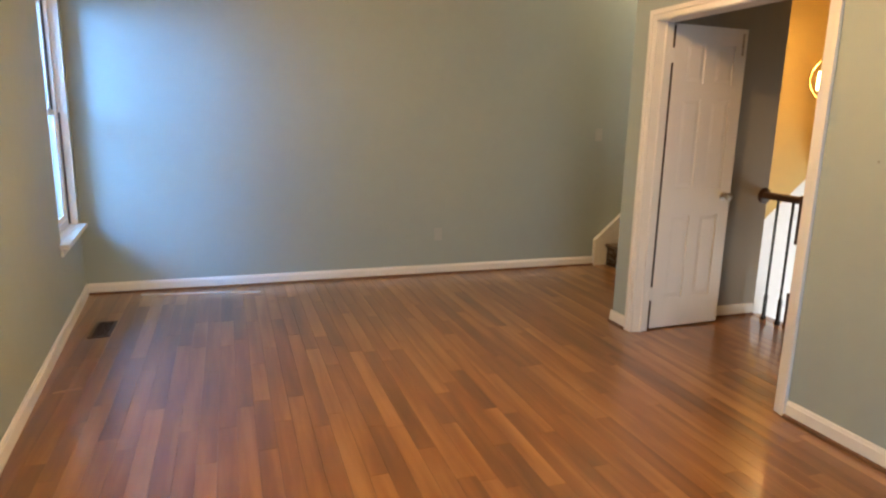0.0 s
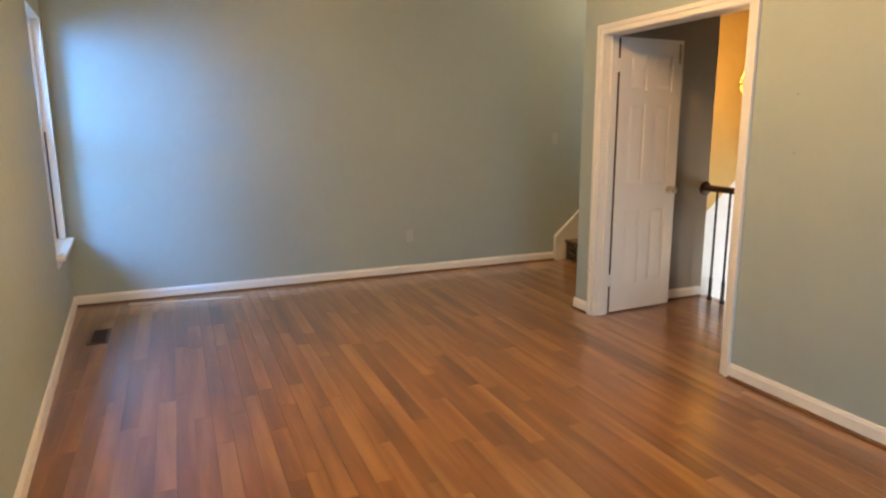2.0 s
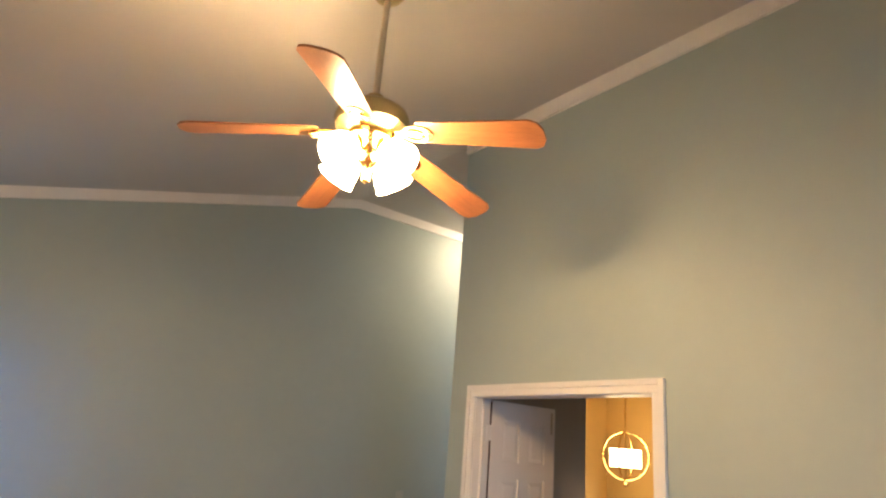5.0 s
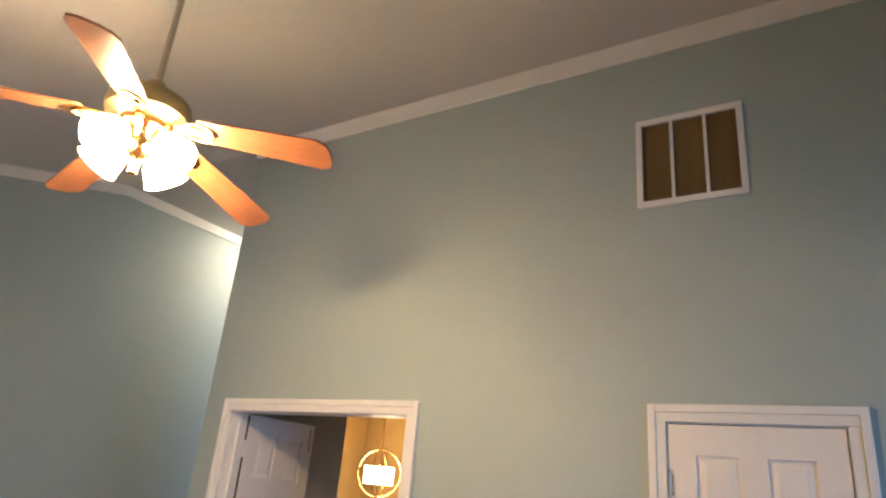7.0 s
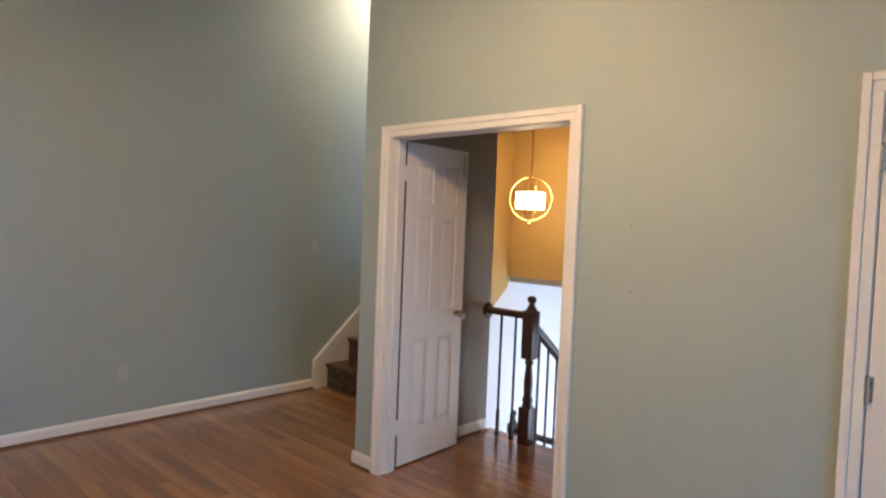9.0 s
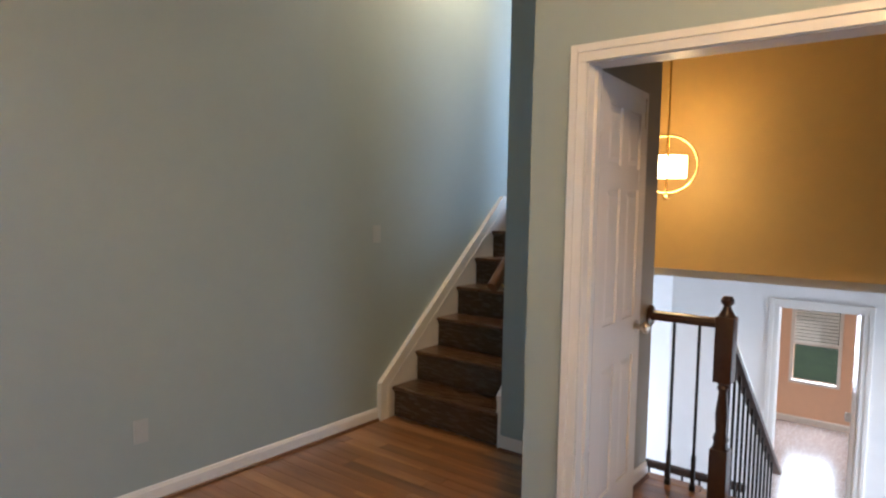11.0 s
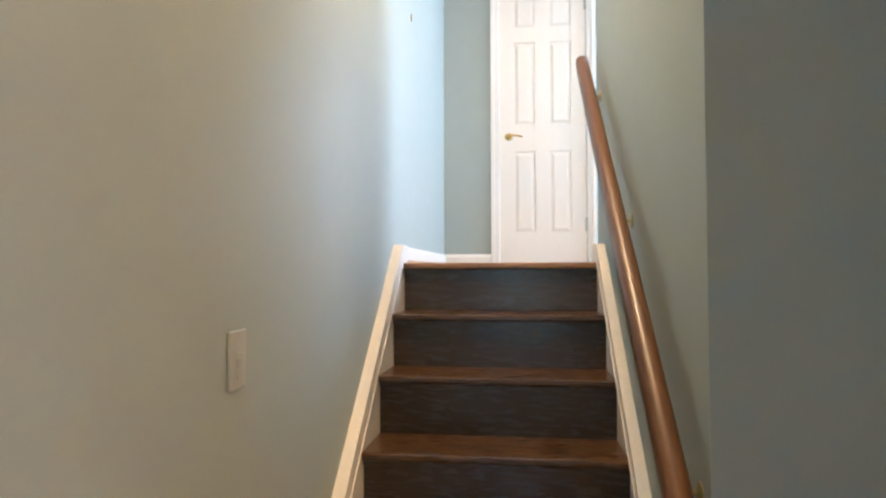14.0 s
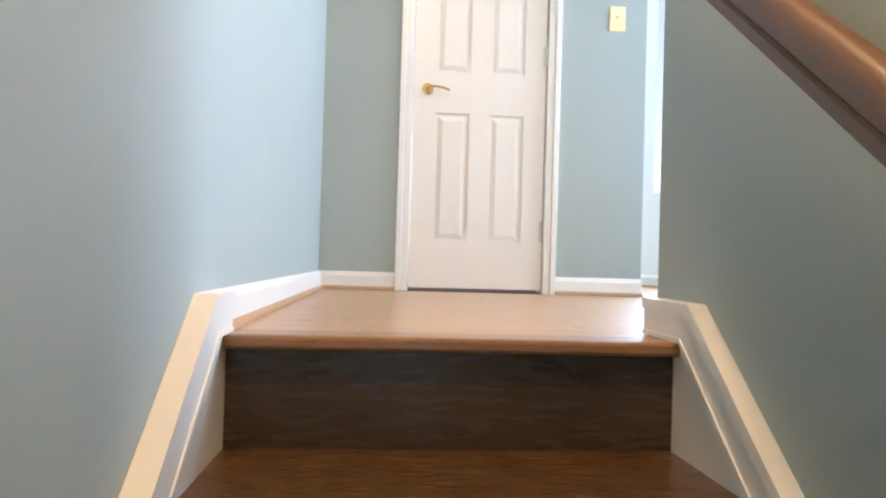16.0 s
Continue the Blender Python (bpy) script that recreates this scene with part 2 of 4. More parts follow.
def tube(bm, pts, r, seg=8, closed=False):
    """A round bar along a line of points."""
    pts = [Vector(p) for p in pts]
    rings = []
    n = len(pts)
    for i, p in enumerate(pts):
        d = (pts[(i + 1) % n] - pts[i - 1]) if closed else (pts[min(i + 1, n - 1)] - pts[max(i - 1, 0)])
        q = d.to_track_quat("Z", "Y")
        rings.append([bm.verts.new(p + q @ Vector((r * math.cos(k * math.tau / seg), r * math.sin(k * math.tau / seg), 0))) for k in range(seg)])
    pairs = list(zip(rings, rings[1:])) + ([(rings[-1], rings[0])] if closed else [])
    for a, b in pairs:
        for k in range(seg):
            j = (k + 1) % seg
            bm.faces.new((a[k], a[j], b[j], b[k]))
    if not closed:
        bm.faces.new(rings[0][::-1]), bm.faces.new(rings[-1])
    bmesh.ops.recalc_face_normals(bm, faces=bm.faces[:])


def link(name, bm, material, smooth=False):
    me = bpy.data.meshes.new(name)
    if smooth:
        for f in bm.faces:
            f.smooth = True
        for e in bm.edges:
            if len(e.link_faces) == 2 and e.calc_face_angle(0) > 0.7:
                e.smooth = False
    bm.to_mesh(me)
    bm.free()
    me.materials.append(material)
    return new(name, me)


def part(name, bm, material, parent, label="", smooth=False, m=None):
    ob = link(name, bm, material, smooth)
    ob.parent = parent
    if m is not None:
        ob.matrix_basis = m
    return tagged(ob, label)


def boxes(*rows, bev=0.0):
    bm = bmesh.new()
    for r in rows:
        box(bm, *r, bev=bev)
    return bm


def setting(name, bm, material, label):
    return tagged(link(name, bm, material), label, name.split("_")[0], kind="structure")


def empty(name, m, label, category, group="", kind=""):
    ob = new(name)
    ob.matrix_basis = m
    return tagged(ob, label, category, group, kind)


# ---- plan ----
XL, XR, YF, YB = -0.645, 3.035, 5.715, -2.6      # room walls
YE = 4.06                                        # end of the door wall
TURN = 0.020
XS, YR = 3.997, 4.778                             # foot of the stairs, rail wall
ZU, ZLOW = 1.498, -1.37                           # upper landing, lower foyer
RISE, RUN, NX = 0.214, 0.2434, 4.008             # steps up
ZFLAT = 3.865
ZHALL = 3.15                                     # hall ceiling


def slope(x):
    return 2.835 + 0.274 * (x + 0.655)


# ---- large structure ----
W1 = (4.83, 5.60)
west = []
west.append(setting("wall_west", boxes(
    (XL - 0.12, YB - 0.3, 0, XL, W1[0], 2.9), (XL - 0.12, W1[1], 0, XL, YF, 2.9),
    (XL - 0.12, W1[0], 0, XL, W1[1], 0.55), (XL - 0.12, W1[0], 2.21, XL, W1[1], 2.9)), PAINT, "grey-blue painted wall with a recessed window opening"))
bm = bmesh.new()
prism(bm, [(XL - 0.12, ZLOW - 0.1), (8.4, ZLOW - 0.1), (8.4, ZFLAT + 0.1), (3.1, ZFLAT + 0.1), (XL - 0.12, 2.87)], "y", YF, YF + 0.12)
setting("wall_north", bm, PAINT, "tall grey-blue painted wall running up beside the stairs")
D1, D2, DH = (2.59, 3.822), (0.797, 1.388), 2.045
GY, GZ = (1.035, 1.463), (2.97, 3.385)
setting("wall_east", boxes(
    (XR, YB, 0, XR + 0.12, D2[0], ZFLAT + 0.05), (XR, D2[1], 0, XR + 0.12, D1[0], DH), (XR, D1[1], 0, XR + 0.12, YE, DH),
    (XR, D2[0], DH, XR + 0.12, YE, GZ[0]), (XR, D2[0], GZ[0], XR + 0.12, GY[0], GZ[1]), (XR, GY[1], GZ[0], XR + 0.12, YE, GZ[1]),
    (XR, D2[0], GZ[1], XR + 0.12, YE, ZFLAT + 0.05)), PAINT, "grey-blue painted wall with two doorways and a high air grille")
setting("wall_south", boxes((XL - 0.12, YB - 0.12, 0, 0.0, YB, 4.0), (2.0, YB - 0.12, 0, XR + 0.12, YB, 4.0), (0.0, YB - 0.12, 0, 2.0, YB, 0.35), (0.0, YB - 0.12, 2.35, 2.0, YB, 4.0)), PAINT, "grey-blue painted wall with a wide window opening")
setting("wall_hall_north", boxes((XR + 0.12, 3.95, -0.28, 4.215, 4.003, ZFLAT + 0.05)), HALLWARM, "grey hall wall behind the open door, warm lamplight in its colour")
setting("wall_alcove", boxes((XR + 0.12, 4.003, -0.28, 4.215, YE, ZFLAT + 0.05)), PAINT, "grey-blue wall corner beside the foot of the stairs")
setting("wall_foyer_west", boxes((4.172, YE, ZLOW, 4.213, 4.725, ZHALL + 0.08)), WHITEWALL, "white foyer wall beneath the stairs")
bm = bmesh.new()
prism(bm, [(XS, YE), (XS + 0.11, YE), (XS + 0.11, YR + TURN * 0.11), (XS, YR)], "z", 0, ZFLAT + 0.05)
setting("wall_alcove_return", bm, PAINT, "grey-blue wall facing the room at the foot of the stairs")
bm = bmesh.new()
prism(bm, [(XS + 0.11, 4.755), (5.62, 4.755), (5.62, YR + TURN * (5.62 - XS)), (XS + 0.11, YR + TURN * 0.11)], "z", -0.2, ZFLAT + 0.05)
setting("wall_stair", bm, PAINT, "grey-blue stair wall carrying the handrail")
setting("wall_landing", boxes((7.115, 4.25, ZU - 0.28, 7.235, 4.707, ZFLAT + 0.05), (7.115, 5.325, ZU - 0.28, 7.235, YF, ZFLAT + 0.05), (7.115, 4.707, ZU + 2.05, 7.235, 5.325, ZFLAT + 0.05), (7.115, 4.707, ZU - 0.28, 7.235, 5.325, ZU - 0.02),
                              (7.235, 4.25, ZU - 0.28, 8.3, 4.37, ZFLAT + 0.05)), PAINT, "pale grey-blue wall at the top of the stairs")
setting("wall_room_beyond", boxes((8.3, 2.4, ZU - 0.28, 8.42, 2.8, ZFLAT + 0.05), (8.3, 3.7, ZU - 0.28, 8.42, 4.41, ZFLAT + 0.05), (8.3, 2.8, ZU - 0.28, 8.42, 3.7, 2.12), (8.3, 2.8, 3.46, 8.42, 3.7, ZFLAT + 0.05)), WHITEWALL, "bright white wall beyond the landing")
setting("wall_corridor", boxes((5.50, 2.4, ZU - 0.28, 5.62, 4.755, ZFLAT + 0.05), (5.62, 2.36, ZU - 0.28, 6.08, 2.48, ZFLAT + 0.05), (7.12, 2.36, ZU - 0.28, 8.42, 2.48, ZFLAT + 0.05),
                               (6.08, 2.36, ZU - 0.28, 7.12, 2.48, 2.21), (6.08, 2.36, 3.47, 7.12, 2.48, ZFLAT + 0.05)), PAINT, "grey-blue corridor wall with a window opening")
setting("wall_closet", boxes((XR + 0.75, 0.3, -0.05, XR + 0.85, 2.0, 3.6), (XR + 0.12, 0.3, -0.05, XR + 0.75, 0.4, 3.6), (XR + 0.12, 1.9, -0.05, XR + 0.75, 2.0, 3.6)), PAINT, "closet walls behind a closed door")
bm = bmesh.new()
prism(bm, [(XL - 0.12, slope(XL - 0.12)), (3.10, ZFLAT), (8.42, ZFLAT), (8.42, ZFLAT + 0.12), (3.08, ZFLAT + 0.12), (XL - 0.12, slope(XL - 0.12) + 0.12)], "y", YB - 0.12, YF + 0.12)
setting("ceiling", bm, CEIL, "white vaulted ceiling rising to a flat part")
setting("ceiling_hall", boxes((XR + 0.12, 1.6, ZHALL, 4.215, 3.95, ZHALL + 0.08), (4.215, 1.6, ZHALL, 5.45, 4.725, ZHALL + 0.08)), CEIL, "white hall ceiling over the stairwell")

# foyer and lower level
bm = bmesh.new()
prism(bm, [(4.215, 0.0), (4.60, 0.23), (5.45, 0.955), (5.45, ZHALL), (4.215, ZHALL)], "y", 4.725, 4.755)
setting("wall_foyer_side", bm, OCHRE, "ochre wall whose lower edge slopes with the stairs")
bm = bmesh.new()
prism(bm, [(4.215, 0.0), (4.60, 0.23), (5.45, 0.955), (5.50, 1.06), (7.0, 1.06), (7.0, ZLOW), (4.215, ZLOW)], "y", 4.732, 4.755)
setting("wall_foyer_lower", bm, WHITEWALL, "white wall of the lower foyer under the stairs")
setting("wall_foyer_end", boxes((5.45, 1.6, 1.06, 5.50, 4.725, ZHALL + 0.08)), OCHRE, "ochre wall above the open lower foyer")
setting("wall_hall_south", boxes((XR + 0.12, 1.5, -0.3, 4.25, 1.6, ZHALL + 0.08), (4.25, 1.5, 0.0, 5.5, 1.6, ZHALL + 0.08)), OCHRE, "plain ochre wall of the hall")
setting("wall_entry", boxes((4.25, 1.5, ZLOW, 5.5, 1.6, 0.0), (5.5, 1.5, ZLOW, 7.1, 1.6, -1.30), (5.5, 1.5, 0.55, 7.1, 1.6, 1.06), (6.9, 1.5, -1.30, 7.1, 1.6, 0.55)), WHITEWALL, "white lower wall with an entry opening")
LD = (3.16, 3.79)
setting("wall_foyer_far", boxes((7.0, 1.6, ZLOW, 7.1, LD[0], 1.06), (7.0, LD[1], ZLOW, 7.1, 4.8, 1.06), (7.0, LD[0], ZLOW + 2.02, 7.1, LD[1], 1.06)), WHITEWALL, "white lower wall with an open doorway")
XW, WY, WZ = 10.4, (3.64, 4.16), (-0.78, 0.24)       # far wall and window of the lower room
setting("wall_lower_room", boxes((XW, 2.7, ZLOW, XW + 0.1, WY[0], 1.0), (XW, WY[1], ZLOW, XW + 0.1, 5.0, 1.0), (XW, WY[0], ZLOW, XW + 0.1, WY[1], WZ[0]), (XW, WY[0], WZ[1], XW + 0.1, WY[1], 1.0),
                                 (7.1, 2.6, ZLOW, XW, 2.7, 1.0), (7.1, 4.9, ZLOW, XW, 5.0, 1.0)), PEACH, "peach walls of a lower room")
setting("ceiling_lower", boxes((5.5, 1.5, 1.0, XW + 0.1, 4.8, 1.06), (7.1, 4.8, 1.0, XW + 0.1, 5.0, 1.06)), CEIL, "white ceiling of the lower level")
setting("floor_lower", boxes((4.1, 1.5, ZLOW - 0.1, XW + 0.1, 5.0, ZLOW)), PALEFLOOR, "pale glossy wood floor of the lower level")
setting("ground", boxes((-60, -60, -2.0, 60, 60, -1.9)), EARTH, "green lawn outside the house")

# floors
floor = setting("floor", boxes((XL - 0.12, YB, -0.12, XR, YF, -0.012), (XR, 1.5, -0.12, 4.22, 3.95, -0.012), (XR, YE, -0.12, NX + 0.03, YF, -0.012)), GAP, "reddish brown stained oak strip floor")
landing = setting("floor_landing", boxes((5.50, 2.4, ZU - 0.28, 8.42, YF, ZU - 0.012)), GAP, "natural light oak landing floor")


# ---- trim ----
def moulding(name, x0, y0, x1, y1, z0, h, d, parent, nx, ny):
    """A baseboard with a rounded top along a wall, standing out by d to the side (nx, ny)."""
    bm = bmesh.new()
    L = math.hypot(x1 - x0, y1 - y0)
    prism(bm, [(0, 0), (d, 0), (d, h * 0.78), (d * 0.75, h * 0.84), (d * 0.6, h * 0.95), (d * 0.25, h), (0, h)], "x", 0, L)
    ux, uy = (x1 - x0) / L, (y1 - y0) / L
    m = Matrix(((ux, nx, 0, x0), (uy, ny, 0, y0), (0, 0, 1, z0), (0, 0, 0, 1)))
    bm.transform(m)
    bmesh.ops.recalc_face_normals(bm, faces=bm.faces[:])
    return part(name, bm, TRIM, parent)


def shoe(x0, y0, x1, y1, z0, parent, nx, ny, material):
    bm = bmesh.new()
    L = math.hypot(x1 - x0, y1 - y0)
    prism(bm, [(0.0, 0)] + [(0.014 * math.cos(a), 0.016 * math.sin(a)) for a in (0, 0.4, 0.8, 1.2, 1.57)], "x", 0, L)
    ux, uy = (x1 - x0) / L, (y1 - y0) / L
    bm.transform(Matrix(((ux, nx, 0, x0 + nx * 0.0145), (uy, ny, 0, y0 + ny * 0.0145), (0, 0, 1, z0 + 0.001), (0, 0, 0, 1))))
    bmesh.ops.recalc_face_normals(bm, faces=bm.faces[:])
    return part("quarter_round", bm, material, parent)


base = empty("baseboard", pose(0, 0, 0), "white painted baseboard with a rounded top along the walls", "baseboard", kind="structure")
BH, BD = 0.088, 0.014
for row in ((XL + BD, YF, 3.882, YF, 0, -1), (XL, YB, XL, YF, 1, 0), (XR, YB, XR, 0.73, -1, 0), (XR, 1.455, XR, 2.522, -1, 0), (XR, 3.884, XR, YE + BD, -1, 0),
            (XR, YE, XS, YE, 0, 1), (XS, YE + BD, XS, YR, -1, 0), (XR + 0.13, 3.95, 4.2, 3.95, 0, -1)):
    run = moulding("board", *row[:4], 0.0, BH, BD, base, *row[4:])
    if row[0] == XL and row[2] == XL:
        west.append(run)
    else:
        shoe(*row[:4], 0.0, base, *row[4:], SHOE)
base_up = empty("baseboard_landing", pose(0, 0, 0), "white baseboard with an oak quarter round on the landing", "baseboard", kind="structure")
for row in ((5.50, YF, 7.101, YF, 0, -1), (7.115, 5.379, 7.115, YF, -1, 0), (7.115, 4.25, 7.115, 4.653, -1, 0), (7.235, 4.25, 8.3, 4.25, 0, -1), (5.62, YR + 0.03, 5.62, 2.5, 1, 0), (8.3, 2.5, 8.3, 4.25, -1, 0)):
    moulding("board", *row[:4], ZU, 0.080, BD, base_up, *row[4:])
    shoe(*row[:4], ZU, base_up, *row[4:], LIGHTOAK)

crown = empty("trim_crown", pose(0, 0, 0), "flat white crown board under the vaulted ceiling", "crown moulding", kind="structure")
CH = 0.085
bm = bmesh.new()
prism(bm, [(XL, slope(XL) - CH), (3.10, ZFLAT - CH), (7.115, ZFLAT - CH), (7.115, ZFLAT), (3.10, ZFLAT), (XL, slope(XL))], "y", YF - 0.018, YF)
part("crown_board", bm, TRIM, crown)
part("crown_board", boxes((XR - 0.018, YB, slope(XR) - CH - 0.018, XR, YE, slope(XR) + 0.004)), TRIM, crown)
west.append(part("crown_board", boxes((XL, YB, slope(XL) - CH, XL + 0.018, YF - 0.018, slope(XL) + 0.008)), TRIM, crown))


# ---- doors ----
def casing(parent, y0, y1, z0, h, x, side, w=0.066):
    """Moulded casing round an opening from y0 to y1 on the wall face x; side -1 looks to -x."""
    def run(name, a):
        bm = bmesh.new()
        for r in a:
            box(bm, *r, bev=0.003)
        part(name, bm, TRIM, parent)
    def slab(ya, yb, za, zb, d):
        return (min(x, x + side * d), ya, za, max(x, x + side * d), yb, zb)
    run("casing", [slab(y0 - w, y0 - w * 0.55, z0, z0 + h + w, 0.020), slab(y0 - w * 0.55, y0, z0, z0 + h, 0.013)])
    run("casing", [slab(y1 + w * 0.55, y1 + w, z0, z0 + h + w, 0.020), slab(y1, y1 + w * 0.55, z0, z0 + h, 0.013)])
    run("casing", [slab(y0 - w * 0.55, y1 + w * 0.55, z0 + h + w * 0.55, z0 + h + w, 0.020), slab(y0 - w * 0.55, y1 + w * 0.55, z0 + h, z0 + h + w * 0.55, 0.013)])


def jamb(parent, y0, y1, z0, h, x0, x1, t=0.004):
    part("jamb", boxes((x0, y0, z0, x1, y0 + t, z0 + h - t)), TRIM, parent)
    part("jamb", boxes((x0, y1 - t, z0, x1, y1, z0 + h - t)), TRIM, parent)
    part("jamb", boxes((x0, y0, z0 + h - t, x1, y1, z0 + h)), TRIM, parent)


def leaf_of(parent, w, h, m, t=0.035, material=DOORW):
    """A six-panel leaf: x from the hinge, front face at y = 0 looking to -y."""
    st, mid = w * 0.165, w * 0.15
    rails = [0, 0.21, 0.79, 0.975, 1.565, 1.665, 1.915, h]
    bm = bmesh.new()
    box(bm, 0, 0, 0, st, t, h)
    box(bm, w - st, 0, 0, w, t, h)
    for a, b in ((0, 1), (2, 3), (4, 5), (6, 7)):
        box(bm, st, 0.0005, rails[a], w - st, t - 0.0005, rails[b])
    for a, b in ((1, 2), (3, 4), (5, 6)):
        box(bm, (w - mid) / 2, 0.0005, rails[a], (w + mid) / 2, t - 0.0005, rails[b])
    body = part("leaf", bm, material, parent, m=m)
    for a, b in ((1, 2), (3, 4), (5, 6)):
        for x0, x1 in ((st, (w - mid) / 2), ((w + mid) / 2, w - st)):
            bm = bmesh.new()
            z0, z1 = rails[a], rails[b]
            box(bm, x0, 0.009, z0, x1, t - 0.009, z1)
            # raised field with sloped edges on both faces
            for ya, yb in ((0.009, 0.003), (t - 0.009, t - 0.003)):
                o = [bm.verts.new(p) for p in ((x0 + 0.012, ya, z0 + 0.012), (x1 - 0.012, ya, z0 + 0.012), (x1 - 0.012, ya, z1 - 0.012), (x0 + 0.012, ya, z1 - 0.012))]
                i = [bm.verts.new(p) for p in ((x0 + 0.034, yb, z0 + 0.034), (x1 - 0.034, yb, z0 + 0.034), (x1 - 0.034, yb, z1 - 0.034), (x0 + 0.034, yb, z1 - 0.034))]
                bm.faces.new(i)
                for k in range(4):
                    bm.faces.new((o[k], o[(k + 1) % 4], i[(k + 1) % 4], i[k]))
            bmesh.ops.recalc_face_normals(bm, faces=bm.faces[:])
            part("panel", bm, material, body)
    return body


def hinge(parent, m, material):
    bm = boxes((-0.016, -0.002, 0, 0.016, 0.001, 0.09))
    tube(bm, [(0, -0.006, -0.004), (0, -0.006, 0.094)], 0.006)
    part("hinge", bm, material, parent, m=m)


def knob(parent, m, material):
    """Round knob standing out to -y."""
    bm = bmesh.new()
    lathe(bm, [(0.0, 0), (0.032, 0), (0.032, 0.004), (0.014, 0.010), (0.011, 0.028), (0.024, 0.036), (0.029, 0.048), (0.024, 0.060), (0.010, 0.065), (0, 0.066)], 20, pose(0, 0, 0, 90))
    part("knob", bm, material, parent, smooth=True, m=m)


door1 = empty("door_1", pose(0, 0, 0), "open white six-panel door with nickel knob in a wide cased doorway", "door", kind="structure")
casing(door1, D1[0], D1[1], 0, DH, XR, -1)
jamb(door1, D1[0], D1[1], 0, DH, XR, XR + 0.12)
part("door_stop", boxes((XR + 0.055, D1[1] - 0.016, 0, XR + 0.075, D1[1] - 0.004, DH - 0.004), (XR + 0.055, D1[0] + 0.004, 0, XR + 0.075, D1[0] + 0.016, DH - 0.004)), TRIM, door1)
m1 = pose(3.182, 3.828, 0.012, 0, 0, 2.8)
leaf1 = leaf_of(door1, 0.600, 2.028, m1)
knob(leaf1, pose(0.540, 0, 0.915), NICKEL)
part("flush_bolt", boxes((0.557, -0.002, 1.86, 0.575, 0.004, 2.0)), NICKEL, leaf1)
# dark strips fill the hinge gap in place of the shade behind the leaf
for za, zb in ((0.02, 0.218), (0.312, 1.798), (1.892, 2.03)):
    part("hinge_gap_shade", boxes((3.1565, D1[1] + 0.006, za, 3.179, D1[1] + 0.03, zb)), DARKW, door1, "dark strip standing in for the shaded gap behind the hinges")
for z in (0.22, 1.80):
    part("hinge", boxes((3.132, D1[1] - 0.007, z, 3.176, D1[1] - 0.0035, z + 0.09)), TRIM, door1)

door2 = empty("door_2", pose(0, 0, 0), "closed white six-panel closet door with white casing", "door", kind="structure")
casing(door2, D2[0], D2[1], 0, DH, XR, -1)
jamb(door2, D2[0], D2[1], 0, DH, XR, XR + 0.12)
leaf2 = leaf_of(door2, D2[1] - D2[0] - 0.014, 2.025, pose(XR - 0.004, D2[1] - 0.007, 0.012, 0, 0, -90))
knob(leaf2, pose(D2[1] - D2[0] - 0.07, 0, 0.915), NICKEL)
for z in (0.2, 1.0, 1.78):
    hinge(door2, pose(XR - 0.006, D2[1] - 0.006, z, 0, 0, -90), NICKEL)

door3 = empty("door_3", pose(0, 0, 0), "closed white six-panel door with brass lever on the landing", "door", kind="structure")
casing(door3, 4.711, 5.321, ZU, 2.045, 7.115, -1, 0.058)
jamb(door3, 4.707, 5.325, ZU, 2.045, 7.115, 7.235)
leaf3 = leaf_of(door3, 0.602, 2.022, pose(7.123, 5.317, ZU + 0.016, 0, 0, -90))
part("threshold", boxes((7.115, 4.711, ZU - 0.019, 7.235, 5.321, ZU + 0.004)), GAP, door3)
bm = bmesh.new()
lathe(bm, [(0, 0), (0.031, 0), (0.031, 0.005), (0.012, 0.010), (0.010, 0.045), (0, 0.046)], 18, pose(0, 0, 0, 90))
tube(bm, [(0, -0.042, 0), (0.03, -0.046, 0.004), (0.07, -0.044, 0.002), (0.10, -0.042, -0.006), (0.112, -0.040, -0.012)], 0.0075)
part("lever_handle", bm, BRASS, leaf3, "polished brass lever handle", smooth=True, m=pose(0.062, 0, 0.895) @ Matrix.Scale(0.85, 4))
part("latch_plate", boxes((-0.001, 0.004, 0.87, 0.001, 0.03, 0.94)), BRASS, leaf3)
for z in (0.24, 1.04, 1.80):
    hinge(door3, pose(7.122, 4.714, ZU + z, 0, 0, -90), NICKEL)

door4 = empty("door_4", pose(0, 0, 0), "open white door with a lever in the lower doorway", "door", kind="structure")
casing(door4, LD[0], LD[1], ZLOW, 2.02, 7.0, -1, 0.075)
jamb(door4, LD[0], LD[1], ZLOW, 2.02, 7.0, 7.1)
leaf4 = leaf_of(door4, 0.64, 2.0, pose(7.12, LD[0] + 0.03, ZLOW + 0.012, 0, 0, 7) @ Matrix.Diagonal((1, -1, 1, 1)))
part("lever_handle", boxes((0.53, -0.05, 0.93, 0.63, -0.035, 0.95), (0.57, -0.045, 0.90, 0.60, 0, 0.98)), NICKEL, leaf4)


